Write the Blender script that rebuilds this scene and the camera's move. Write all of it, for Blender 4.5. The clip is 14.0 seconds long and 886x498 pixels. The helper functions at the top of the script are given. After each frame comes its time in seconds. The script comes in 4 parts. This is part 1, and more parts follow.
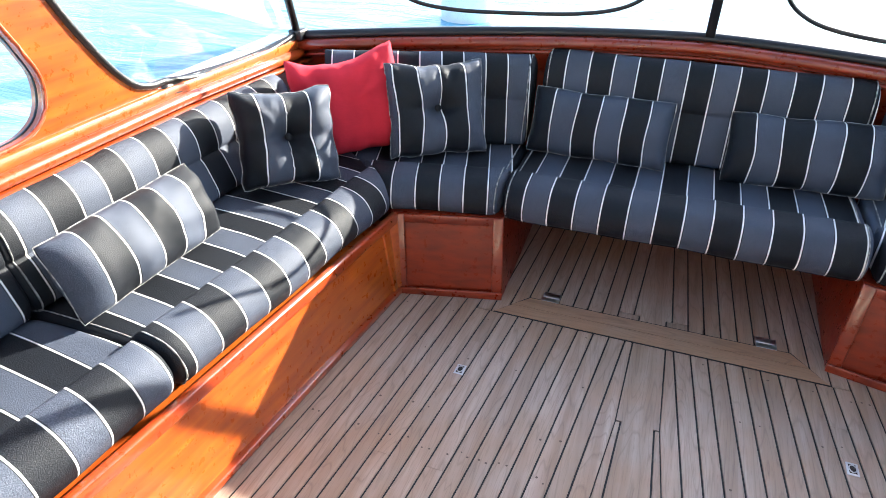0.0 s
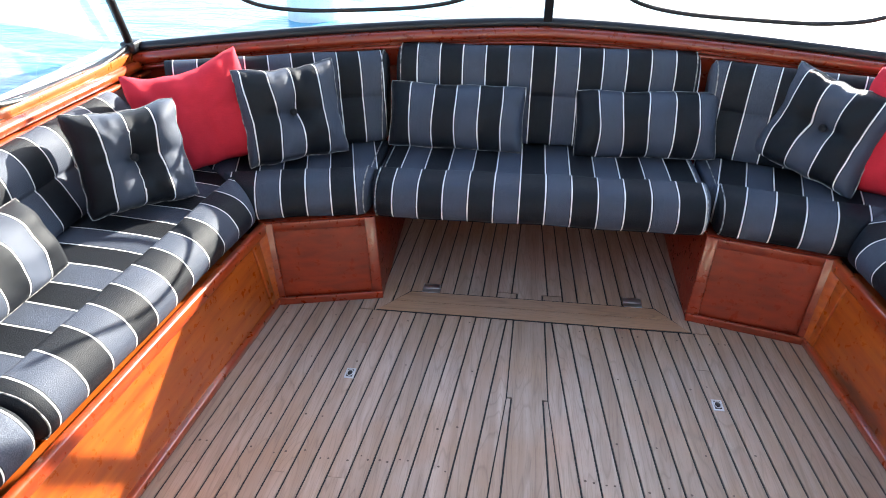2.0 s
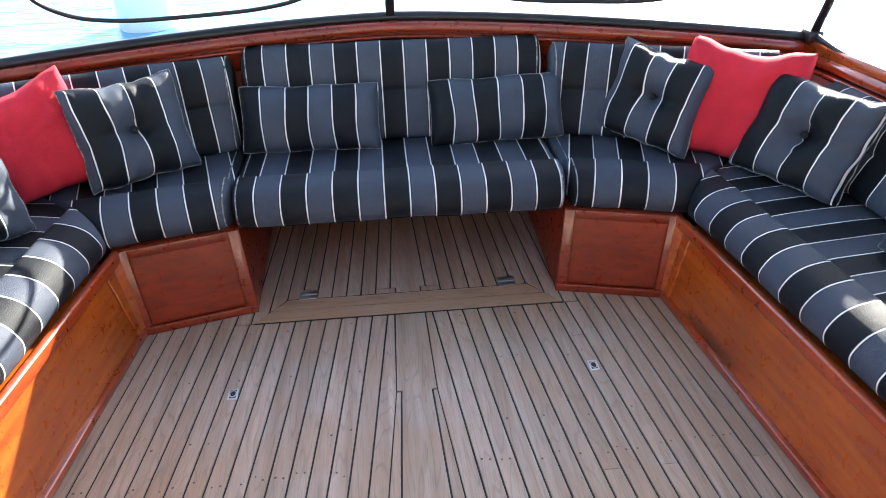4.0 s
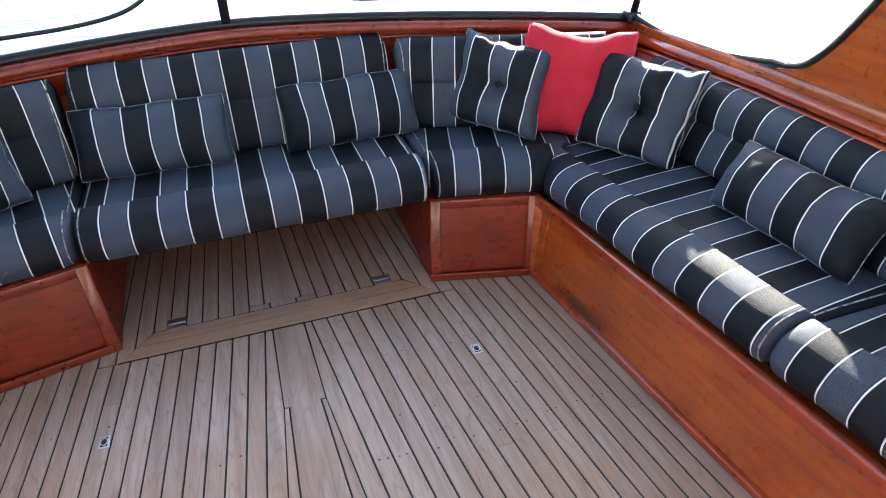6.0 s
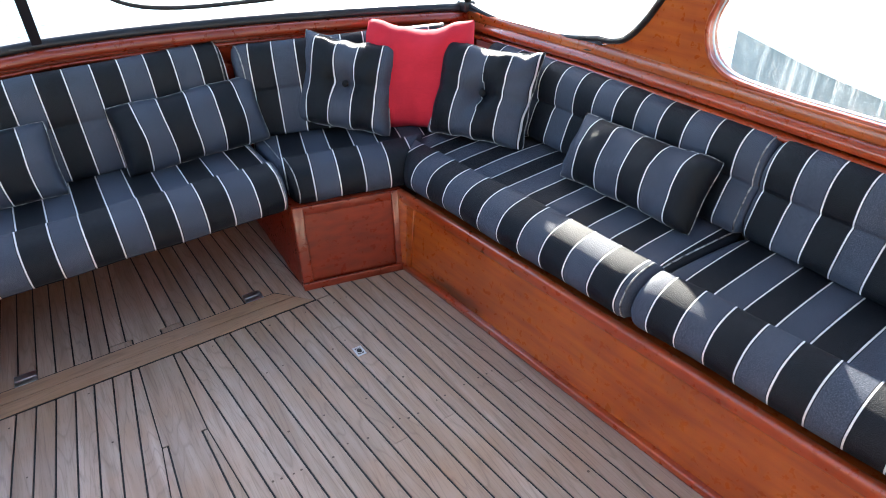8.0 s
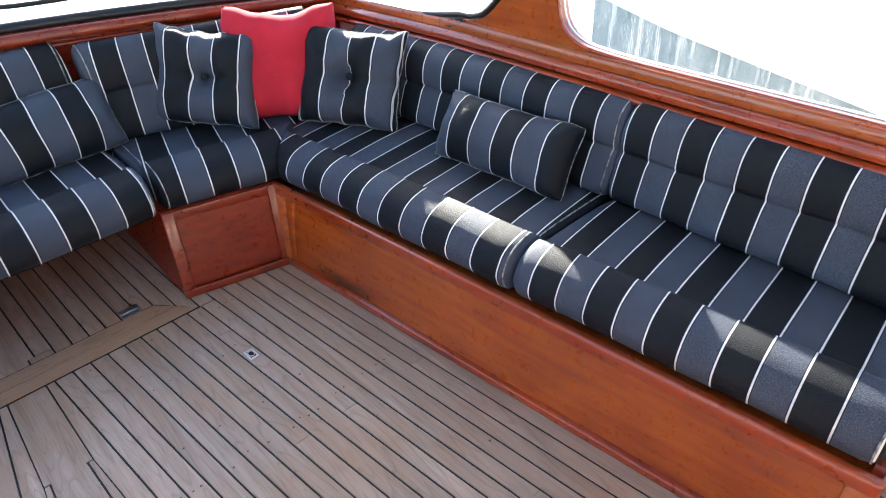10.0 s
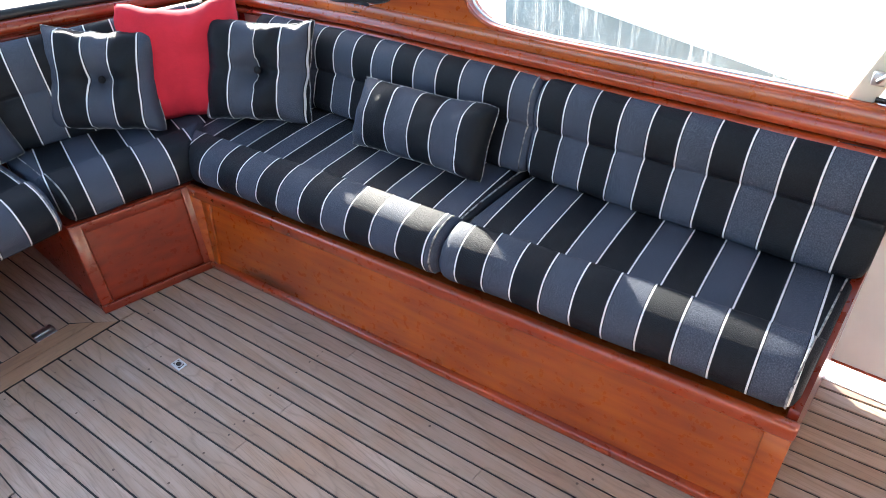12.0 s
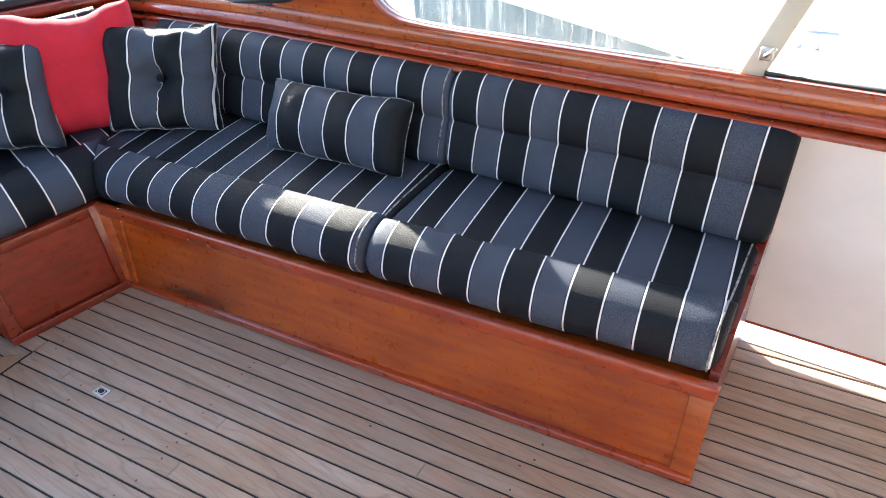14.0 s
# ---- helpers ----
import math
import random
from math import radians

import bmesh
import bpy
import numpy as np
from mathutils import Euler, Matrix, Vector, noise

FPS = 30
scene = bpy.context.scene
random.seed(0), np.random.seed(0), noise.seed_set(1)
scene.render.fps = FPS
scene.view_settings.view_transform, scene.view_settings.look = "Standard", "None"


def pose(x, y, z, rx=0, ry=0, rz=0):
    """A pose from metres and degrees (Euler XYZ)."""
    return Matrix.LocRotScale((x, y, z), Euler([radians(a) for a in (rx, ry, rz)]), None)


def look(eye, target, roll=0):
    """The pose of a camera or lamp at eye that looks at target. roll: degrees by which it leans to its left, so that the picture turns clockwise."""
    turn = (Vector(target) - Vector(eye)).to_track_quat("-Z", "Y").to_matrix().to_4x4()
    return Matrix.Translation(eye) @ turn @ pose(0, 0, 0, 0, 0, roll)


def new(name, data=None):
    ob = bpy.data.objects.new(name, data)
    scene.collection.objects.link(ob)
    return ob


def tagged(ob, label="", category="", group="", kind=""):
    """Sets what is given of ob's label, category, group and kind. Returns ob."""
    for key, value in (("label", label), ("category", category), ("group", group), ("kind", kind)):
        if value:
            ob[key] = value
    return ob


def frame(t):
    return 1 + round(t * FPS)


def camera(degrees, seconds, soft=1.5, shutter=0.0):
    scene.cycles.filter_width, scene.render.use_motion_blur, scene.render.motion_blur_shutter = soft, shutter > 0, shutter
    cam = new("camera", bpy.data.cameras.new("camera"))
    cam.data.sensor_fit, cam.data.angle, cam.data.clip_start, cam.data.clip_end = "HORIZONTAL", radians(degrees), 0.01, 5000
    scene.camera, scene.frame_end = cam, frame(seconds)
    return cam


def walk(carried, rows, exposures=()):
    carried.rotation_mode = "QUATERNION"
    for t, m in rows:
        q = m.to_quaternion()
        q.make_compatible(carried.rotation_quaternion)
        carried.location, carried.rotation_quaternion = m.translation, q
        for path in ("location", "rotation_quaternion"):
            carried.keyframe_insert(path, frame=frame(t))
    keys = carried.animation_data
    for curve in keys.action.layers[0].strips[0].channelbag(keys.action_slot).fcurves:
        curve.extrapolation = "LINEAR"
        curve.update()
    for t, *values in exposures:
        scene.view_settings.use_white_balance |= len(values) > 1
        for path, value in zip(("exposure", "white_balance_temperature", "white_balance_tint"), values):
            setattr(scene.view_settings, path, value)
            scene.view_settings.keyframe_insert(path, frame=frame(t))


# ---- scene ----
cam = camera(68.5, 14.0, soft=0.9)
PATH = [
    (0, (-0.091, 0.355, 1.493), (-0.666, 1.964, 0.453), 0.8),
    (0.5, (-0.094, 0.354, 1.488), (-0.566, 1.997, 0.449), 0.7),
    (1, (-0.089, 0.356, 1.48), (-0.474, 2.024, 0.446), 0.5),
    (1.5, (-0.081, 0.361, 1.487), (-0.39, 2.041, 0.447), 0.1),
    (2, (-0.075, 0.364, 1.497), (-0.292, 2.053, 0.448), -0.1),
    (2.5, (-0.077, 0.361, 1.488), (-0.201, 2.063, 0.444), -0.2),
    (3, (-0.068, 0.364, 1.494), (-0.102, 2.065, 0.443), -0.5),
    (5.5, (-0.03, 0.359, 1.501), (0.4, 1.992, 0.429), -1.7),
    (6, (-0.027, 0.356, 1.494), (0.489, 1.964, 0.423), -1.9),
    (6.5, (-0.021, 0.354, 1.494), (0.559, 1.938, 0.419), -2.2),
    (7, (-0.014, 0.354, 1.494), (0.653, 1.9, 0.414), -2.4),
    (7.5, (-0.007, 0.35, 1.491), (0.763, 1.843, 0.406), -2.8),
    (8, (0.002, 0.346, 1.479), (0.854, 1.795, 0.395), -3.1),
    (8.5, (0.005, 0.356, 1.498), (0.94, 1.739, 0.395), -2.8),
    (11, (0.085, 0.317, 1.49), (1.203, 1.474, 0.302), -4.6),
    (11.5, (0.089, 0.317, 1.492), (1.235, 1.432, 0.291), -4.7),
    (12, (0.091, 0.31, 1.488), (1.269, 1.389, 0.283), -4.7),
    (12.5, (0.092, 0.312, 1.492), (1.31, 1.332, 0.277), -4.6),
    (13, (0.095, 0.307, 1.488), (1.349, 1.276, 0.268), -4.7),
    (13.5, (0.095, 0.302, 1.484), (1.371, 1.24, 0.263), -4.8),
    (14, (0.097, 0.301, 1.486), (1.393, 1.202, 0.257), -4.8),
]
walk(cam, [(p[0], look(p[1], p[2], p[3])) for p in PATH], [(0, 2.50, 6250, 10), (14, 2.50, 6250, 10)])

# ---- world, sun, exposure ----
SUN_EL, SUN_AZ = 22.6, 32.0            # degrees; azimuth from dead astern (+y) towards starboard (+x)
world = bpy.data.worlds.new("world")
scene.world = world
world.use_nodes = True
wn = world.node_tree.nodes
sky = wn.new("ShaderNodeTexSky")
sky.sky_type, sky.sun_disc = "NISHITA", False
sky.sun_elevation, sky.sun_rotation = radians(SUN_EL), radians(SUN_AZ)
wn["Background"].inputs["Strength"].default_value = 0.15
world.node_tree.links.new(sky.outputs[0], wn["Background"].inputs["Color"])
sun = new("sun", bpy.data.lights.new("sun", "SUN"))
sun.data.energy, sun.data.angle, sun.data.color = 5.0, radians(0.5), (1.0, 0.945, 0.82)
to_sun = Vector((math.sin(radians(SUN_AZ)) * math.cos(radians(SUN_EL)), math.cos(radians(SUN_AZ)) * math.cos(radians(SUN_EL)), math.sin(radians(SUN_EL))))
sun.matrix_world = look(to_sun * 20, (0, 0, 0))


# ---- materials ----
def mat(name, rough=0.5, metal=0.0, color=(0.5, 0.5, 0.5), coat=0.0):
    m = bpy.data.materials.new(name)
    m.use_nodes = True
    b = m.node_tree.nodes["Principled BSDF"]
    b.inputs["Base Color"].default_value = (*color, 1)
    b.inputs["Roughness"].default_value, b.inputs["Metallic"].default_value = rough, metal
    b.inputs["Coat Weight"].default_value = coat
    b.inputs["Coat Roughness"].default_value = 0.045
    return m, m.node_tree.nodes, m.node_tree.links, b


def node(nodes, kind, **inputs):
    n = nodes.new(kind)
    for k, v in inputs.items():
        n.inputs[k.replace("_", " ")].default_value = v
    return n


def ramp(nodes, links, source, stops):
    r = nodes.new("ShaderNodeValToRGB")
    while len(r.color_ramp.elements) < len(stops):
        r.color_ramp.elements.new(0.5)
    for e, (p, c) in zip(r.color_ramp.elements, stops):
        e.position, e.color = p, (*c, 1)
    links.new(source, r.inputs[0])
    return r.outputs[0]


def mixed(nodes, links, fac, a, b, mode="MIX"):
    x = nodes.new("ShaderNodeMix")
    x.data_type, x.blend_type = "RGBA", mode
    for socket, v in ((x.inputs[0], fac), (x.inputs[6], a), (x.inputs[7], b)):
        if isinstance(v, bpy.types.NodeSocket):
            links.new(v, socket)
        else:
            socket.default_value = v if isinstance(v, float) else (*v, 1)
    return x.outputs[2]


def maths(nodes, links, op, a, b=0.0, clamp=False):
    x = nodes.new("ShaderNodeMath")
    x.operation, x.use_clamp = op, clamp
    for socket, v in zip(x.inputs, (a, b)):
        if isinstance(v, bpy.types.NodeSocket):
            links.new(v, socket)
        else:
            socket.default_value = v
    return x.outputs[0]


def bumped(nodes, links, bsdf, height, strength, distance):
    b = node(nodes, "ShaderNodeBump", Strength=strength, Distance=distance)
    links.new(height, b.inputs["Height"])
    links.new(b.outputs[0], bsdf.inputs["Normal"])


def coords(nodes, links, scale, kind="Object", offset_random=False):
    tc = nodes.new("ShaderNodeTexCoord")
    mp = nodes.new("ShaderNodeMapping")
    mp.inputs["Scale"].default_value = scale
    links.new(tc.outputs[kind], mp.inputs["Vector"])
    if offset_random:
        info = nodes.new("ShaderNodeObjectInfo")
        comb = nodes.new("ShaderNodeCombineXYZ")
        far = maths(nodes, links, "MULTIPLY", info.outputs["Random"], 37.0)
        for i in range(3):
            links.new(far, comb.inputs[i])
        links.new(comb.outputs[0], mp.inputs["Location"])
    return mp.outputs[0]


def noise_tex(nodes, links, vec, scale, detail=4.0, rough=0.55, distort=0.0):
    n = node(nodes, "ShaderNodeTexNoise", Scale=scale, Detail=detail, Roughness=rough, Distortion=distort)
    links.new(vec, n.inputs["Vector"])
    return n.outputs["Fac"]


def varnished(name, deep, mid, light, stretch, coat=0.8, stain=None):
    """Varnished mahogany: long figure along one axis, fine pores, mottled stain."""
    m, n, l, b = mat(name, 0.32, 0.0, mid, coat)
    v = coords(n, l, stretch)
    g = noise_tex(n, l, v, 3.0, 3.0, 0.5, 0.12)
    c = ramp(n, l, g, ((0.15, deep), (0.5, mid), (0.88, light)))
    w = coords(n, l, (1, 1, 1))
    blot = noise_tex(n, l, w, 5.0, 3.0)
    shade = ramp(n, l, blot, ((0.3, (0.80, 0.74, 0.70)), (0.7, (1.10, 1.10, 1.08))))
    c = mixed(n, l, 1.0, c, shade, "MULTIPLY")
    if stain:
        # black water stain round (y, z), stretched along the foot of the panel
        sep = n.new("ShaderNodeSeparateXYZ")
        l.new(w, sep.inputs[0])
        ragged = maths(n, l, "MULTIPLY", noise_tex(n, l, coords(n, l, (6, 6, 30)), 2.0, 4.0), 0.9)
        dy = maths(n, l, "DIVIDE", maths(n, l, "SUBTRACT", sep.outputs[1], stain[0]), stain[2])
        dz = maths(n, l, "DIVIDE", maths(n, l, "SUBTRACT", sep.outputs[2], stain[1]), stain[3])
        far = maths(n, l, "ADD", maths(n, l, "MULTIPLY", dy, dy), maths(n, l, "MULTIPLY", dz, dz))
        spot = ramp(n, l, maths(n, l, "ADD", far, ragged), ((0.45, (0.8, 0.8, 0.8)), (1.0, (0, 0, 0))))
        c = mixed(n, l, spot, c, (0.02, 0.008, 0.005))
    l.new(c, b.inputs["Base Color"])
    wear = noise_tex(n, l, w, 40.0, 3.0)
    l.new(maths(n, l, "MULTIPLY_ADD", wear, 0.25), b.inputs["Roughness"])
    bumped(n, l, b, g, 0.05, 0.002)
    return m


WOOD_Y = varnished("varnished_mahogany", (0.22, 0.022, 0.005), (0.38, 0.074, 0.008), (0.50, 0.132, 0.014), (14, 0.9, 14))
# Grain across; same mahogany with the shade of the stern end in its colour.
WOOD_X_SHADE = varnished("varnished_mahogany_across_shaded", (0.12, 0.009, 0.003), (0.21, 0.018, 0.005), (0.29, 0.030, 0.007), (0.9, 14, 14), 0.08)
WOOD_STAINED = varnished("varnished_mahogany_stained", (0.22, 0.022, 0.005), (0.38, 0.074, 0.008), (0.50, 0.132, 0.014), (14, 0.9, 14), stain=(1.98, 0.045, 0.24, 0.045))
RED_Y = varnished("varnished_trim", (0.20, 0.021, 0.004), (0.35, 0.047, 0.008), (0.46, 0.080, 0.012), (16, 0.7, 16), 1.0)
# Trim with grain across, darkened to carry the shade on fore-facing parts.
RED_X_SHADE = varnished("varnished_trim_across_shaded", (0.14, 0.013, 0.004), (0.215, 0.023, 0.006), (0.27, 0.033, 0.008), (0.7, 16, 16), 0.5)
WOOD_X_SHADE.node_tree.nodes["Principled BSDF"].inputs["Specular IOR Level"].default_value = 0.25


def teak(name, stretch, long, warm=False):
    """Weathered teak: silvery brown, arched figure along the plank, faint pores, warm patches; each plank differs."""
    m, n, l, b = mat(name, 0.5, 0.0, (0.3, 0.22, 0.17))
    info = n.new("ShaderNodeObjectInfo")
    v = coords(n, l, stretch, "Object", True)
    fine = noise_tex(n, l, v, 9.0, 5.0, 0.7, 0.5)
    broad = noise_tex(n, l, v, 1.1, 3.0, 0.5, 0.6)
    figure = noise_tex(n, l, coords(n, l, long, "Object", True), 1.0, 2.0, 0.45, 0.35)
    rings = maths(n, l, "FRACT", maths(n, l, "MULTIPLY", figure, 17.0))
    c = ramp(n, l, broad, ((0.3, (0.335, 0.250, 0.198)), (0.5, (0.415, 0.322, 0.262)), (0.7, (0.490, 0.395, 0.335))))
    tone = ramp(n, l, info.outputs["Random"], ((0.0, (0.86, 0.81, 0.78)), (0.5, (0.98, 0.96, 0.95)), (1.0, (1.10, 1.08, 1.08))))
    c = mixed(n, l, 1.0, c, tone, "MULTIPLY")
    mottle = noise_tex(n, l, coords(n, l, (1, 1, 1), "Object"), 2.3, 4.0, 0.6)
    patch = ramp(n, l, mottle, ((0.42, (0.12, 0.12, 0.12)), (0.68, (0.62, 0.62, 0.62)))) if not warm else ramp(n, l, mottle, ((0.3, (0.6, 0.6, 0.6)), (0.7, (0.95, 0.95, 0.95))))
    c = mixed(n, l, patch, c, (0.40, 0.225, 0.125))
    c = mixed(n, l, ramp(n, l, rings, ((0.0, (0.32, 0.32, 0.32)), (0.16, (0.0, 0.0, 0.0)), (0.9, (0.0, 0.0, 0.0)), (1.0, (0.32, 0.32, 0.32)))), c, (0.16, 0.11, 0.08))
    c = mixed(n, l, ramp(n, l, fine, ((0.50, (0, 0, 0)), (0.74, (0.5, 0.5, 0.5)))), c, (0.17, 0.115, 0.08))
    l.new(c, b.inputs["Base Color"])
    gloss = n.new("ShaderNodeMapRange")
    gloss.inputs["To Min"].default_value, gloss.inputs["To Max"].default_value = 0.40, 0.62
    l.new(mottle, gloss.inputs["Value"])
    l.new(gloss.outputs[0], b.inputs["Roughness"])
    bumped(n, l, b, fine, 0.2, 0.0010)
    return m


TEAK_Y = teak("weathered_teak", (26, 1.3, 26), (9, 1.0, 9))
TEAK_X = teak("weathered_teak_across", (1.3, 26, 26), (1.0, 9, 9), True)
for m in (WOOD_Y, WOOD_STAINED, WOOD_X_SHADE, RED_Y, RED_X_SHADE):
    for q in m.node_tree.nodes:
        if q.type == "MATH" and q.operation == "MULTIPLY_ADD":
            q.inputs[2].default_value = 0.18

CAULK = mat("black_caulking", 0.6, 0.0, (0.012, 0.011, 0.011))[0]


def striped(name):
    """Woven awning cloth: charcoal and slate bands between thin white lines, along u of the UV map."""
    m, n, l, b = mat(name, 0.58)
    uv = n.new("ShaderNodeUVMap")
    sep = n.new("ShaderNodeSeparateXYZ")
    l.new(uv.outputs[0], sep.inputs[0])
    s = maths(n, l, "FRACT", maths(n, l, "DIVIDE", sep.outputs[0], 0.1850))
    band = maths(n, l, "LESS_THAN", s, 0.5)
    h = maths(n, l, "FRACT", maths(n, l, "MULTIPLY", s, 2.0))
    edge = maths(n, l, "ABSOLUTE", maths(n, l, "SUBTRACT", maths(n, l, "FRACT", maths(n, l, "ADD", h, 0.5)), 0.5))
    line = maths(n, l, "LESS_THAN", edge, 0.027)
    dark = maths(n, l, "LESS_THAN", edge, 0.052)
    fleck = noise_tex(n, l, coords(n, l, (1, 1, 1)), 320.0, 2.0, 0.7)
    soft = noise_tex(n, l, coords(n, l, (1, 1, 1)), 9.0, 3.0)
    grey = ramp(n, l, fleck, ((0.30, (0.031, 0.038, 0.056)), (0.5, (0.054, 0.064, 0.090)), (0.70, (0.100, 0.114, 0.148))))
    black = ramp(n, l, fleck, ((0.35, (0.0025, 0.0035, 0.0058)), (0.7, (0.0075, 0.0095, 0.0145))))
    c = mixed(n, l, band, black, grey)
    c = mixed(n, l, dark, c, (0.004, 0.005, 0.007))
    c = mixed(n, l, line, c, (0.82, 0.80, 0.78))
    shade = ramp(n, l, soft, ((0.3, (0.86, 0.86, 0.86)), (0.7, (1.08, 1.08, 1.08))))
    c = mixed(n, l, 1.0, c, shade, "MULTIPLY")
    l.new(c, b.inputs["Base Color"])
    b.inputs["Specular IOR Level"].default_value = 0.27
    bumped(n, l, b, fleck, 0.75, 0.0022)
    return m


CLOTH = striped("striped_awning_cloth")


def plain_cloth(name, dark, light, scale=300.0):
    m, n, l, b = mat(name, 0.9)
    v = coords(n, l, (1, 1, 1))
    f = noise_tex(n, l, v, scale, 2.0, 0.7)
    g = noise_tex(n, l, v, 7.0, 3.0)
    c = ramp(n, l, f, ((0.3, dark), (0.7, light)))
    c = mixed(n, l, 1.0, c, ramp(n, l, g, ((0.3, (0.85, 0.85, 0.85)), (0.7, (1.08, 1.08, 1.08)))), "MULTIPLY")
    l.new(c, b.inputs["Base Color"])
    b.inputs["Specular IOR Level"].default_value = 0.25
    bumped(n, l, b, f, 0.3, 0.001)
    return m


RED = plain_cloth("red_cloth", (0.46, 0.016, 0.030), (0.66, 0.032, 0.055))
DARK_CLOTH = plain_cloth("charcoal_cloth", (0.010, 0.010, 0.012), (0.028, 0.028, 0.033))
PIPING = plain_cloth("pale_piping", (0.03, 0.03, 0.035), (0.50, 0.49, 0.47), 60.0)
VINYL = mat("black_vinyl_binding", 0.42, 0.0, (0.012, 0.012, 0.014))[0]
STEEL = mat("stainless_steel", 0.46, 1.0, (0.62, 0.62, 0.63))[0]
RECESS_SHADE = mat("recess_shade", 0.7, 0.0, (0.035, 0.025, 0.02))[0]
PLUG = mat("wooden_plug", 0.6, 0.0, (0.13, 0.085, 0.06))[0]


def painted(name, color, rough=0.45):
    m, n, l, b = mat(name, rough, 0.0, color)
    v = coords(n, l, (1, 1, 1))
    g = noise_tex(n, l, v, 4.0, 5.0)
    lo, hi = tuple(c * 0.9 for c in color), tuple(min(1.0, c * 1.05) for c in color)
    l.new(ramp(n, l, g, ((0.3, lo), (0.7, hi))), b.inputs["Base Color"])
    bumped(n, l, b, noise_tex(n, l, v, 60.0, 3.0), 0.05, 0.002)
    return m


GREY_FLOAT = painted("grey_float", (0.16, 0.17, 0.165), 0.8)
WHITE = painted("white_paint", (0.80, 0.77, 0.76))
CREAM = painted("cream_paint", (0.62, 0.59, 0.50))
# Cloth of the unseen canopy; its translucency sets the fill light inside.
PALE_ROOF, n, l, b = mat("white_canvas", 0.8, 0.0, (0.8, 0.79, 0.76))
weave = noise_tex(n, l, coords(n, l, (1, 1, 1)), 250.0, 2.0)
bumped(n, l, b, weave, 0.2, 0.001)
thin = node(n, "ShaderNodeBsdfTranslucent", Color=(0.30, 0.30, 0.30, 1))
cloth_mix = node(n, "ShaderNodeMixShader", Fac=0.55)
l.new(b.outputs[0], cloth_mix.inputs[1])
l.new(thin.outputs[0], cloth_mix.inputs[2])
l.new(cloth_mix.outputs[0], n["Material Output"].inputs["Surface"])


def clear_sheet(name, spots):
    """Thin clear glazing; spots adds dried salt drops and runs."""
    m, n, l, b = mat(name, 0.02)
    out = n["Material Output"]
    tr = n.new("ShaderNodeBsdfTransparent")
    gl = node(n, "ShaderNodeBsdfGlossy", Roughness=0.02)
    mix = n.new("ShaderNodeMixShader")
    fr = node(n, "ShaderNodeFresnel", IOR=1.45)
    l.new(maths(n, l, "MULTIPLY", fr.outputs[0], 0.22), mix.inputs[0])
    l.new(tr.outputs[0], mix.inputs[1])
    l.new(gl.outputs[0], mix.inputs[2])
    last = mix.outputs[0]
    if spots:
        v = coords(n, l, (1, 1, 1))
        drops = node(n, "ShaderNodeTexVoronoi", Scale=300.0)
        l.new(v, drops.inputs["Vector"])
        patch = noise_tex(n, l, v, 14.0, 3.0)
        runs = noise_tex(n, l, coords(n, l, (1, 260, 2.5)), 1.0, 3.0, 0.6)
        a = maths(n, l, "LESS_THAN", drops.outputs["Distance"], maths(n, l, "MULTIPLY", patch, 0.62))
        r = maths(n, l, "GREATER_THAN", runs, 0.61)
        sep = n.new("ShaderNodeSeparateXYZ")
        l.new(v, sep.inputs[0])
        low = maths(n, l, "LESS_THAN", maths(n, l, "ADD", sep.outputs[2], maths(n, l, "MULTIPLY", sep.outputs[1], -0.14)), 0.765)
        k = maths(n, l, "MULTIPLY", maths(n, l, "MAXIMUM", maths(n, l, "MULTIPLY", a, 0.09), maths(n, l, "MULTIPLY", r, 0.13)), low)
        salt = node(n, "ShaderNodeBsdfDiffuse", Color=(0.8, 0.8, 0.78, 1))
        lit = node(n, "ShaderNodeBsdfTranslucent", Color=(0.8, 0.8, 0.78, 1))
        both = n.new("ShaderNodeAddShader")
        l.new(salt.outputs[0], both.inputs[0])
        l.new(lit.outputs[0], both.inputs[1])
        top = n.new("ShaderNodeMixShader")
        l.new(k, top.inputs[0])
        l.new(last, top.inputs[1])
        l.new(both.outputs[0], top.inputs[2])
        last = top.outputs[0]
    l.new(last, out.inputs["Surface"])
    return m


VINYL_CLEAR = clear_sheet("clear_vinyl", False)
GLASS_SPOTTED = clear_sheet("salt_spotted_glass", True)


def sea():
    m, n, l, b = mat("sea_water", 0.30, 0.0, (0.03, 0.17, 0.25))
    b.inputs["IOR"].default_value = 1.33
    v = coords(n, l, (1, 1, 1))
    w = noise_tex(n, l, coords(n, l, (0.55, 1.6, 1)), 1.1, 5.0, 0.6, 0.8)
    big = noise_tex(n, l, v, 0.12, 3.0)
    c = ramp(n, l, big, ((0.35, (0.09, 0.29, 0.40)), (0.65, (0.15, 0.37, 0.48))))
    l.new(c, b.inputs["Base Color"])
    bumped(n, l, b, w, 0.36, 0.35)
    return m


SEA = sea()


# ---- mesh helpers ----
def thing(name, label, category, group="", at=(0, 0, 0), kind=""):
    ob = new(name)
    ob.empty_display_size = 0.1
    ob.location = at
    return tagged(ob, label, category, group, kind)


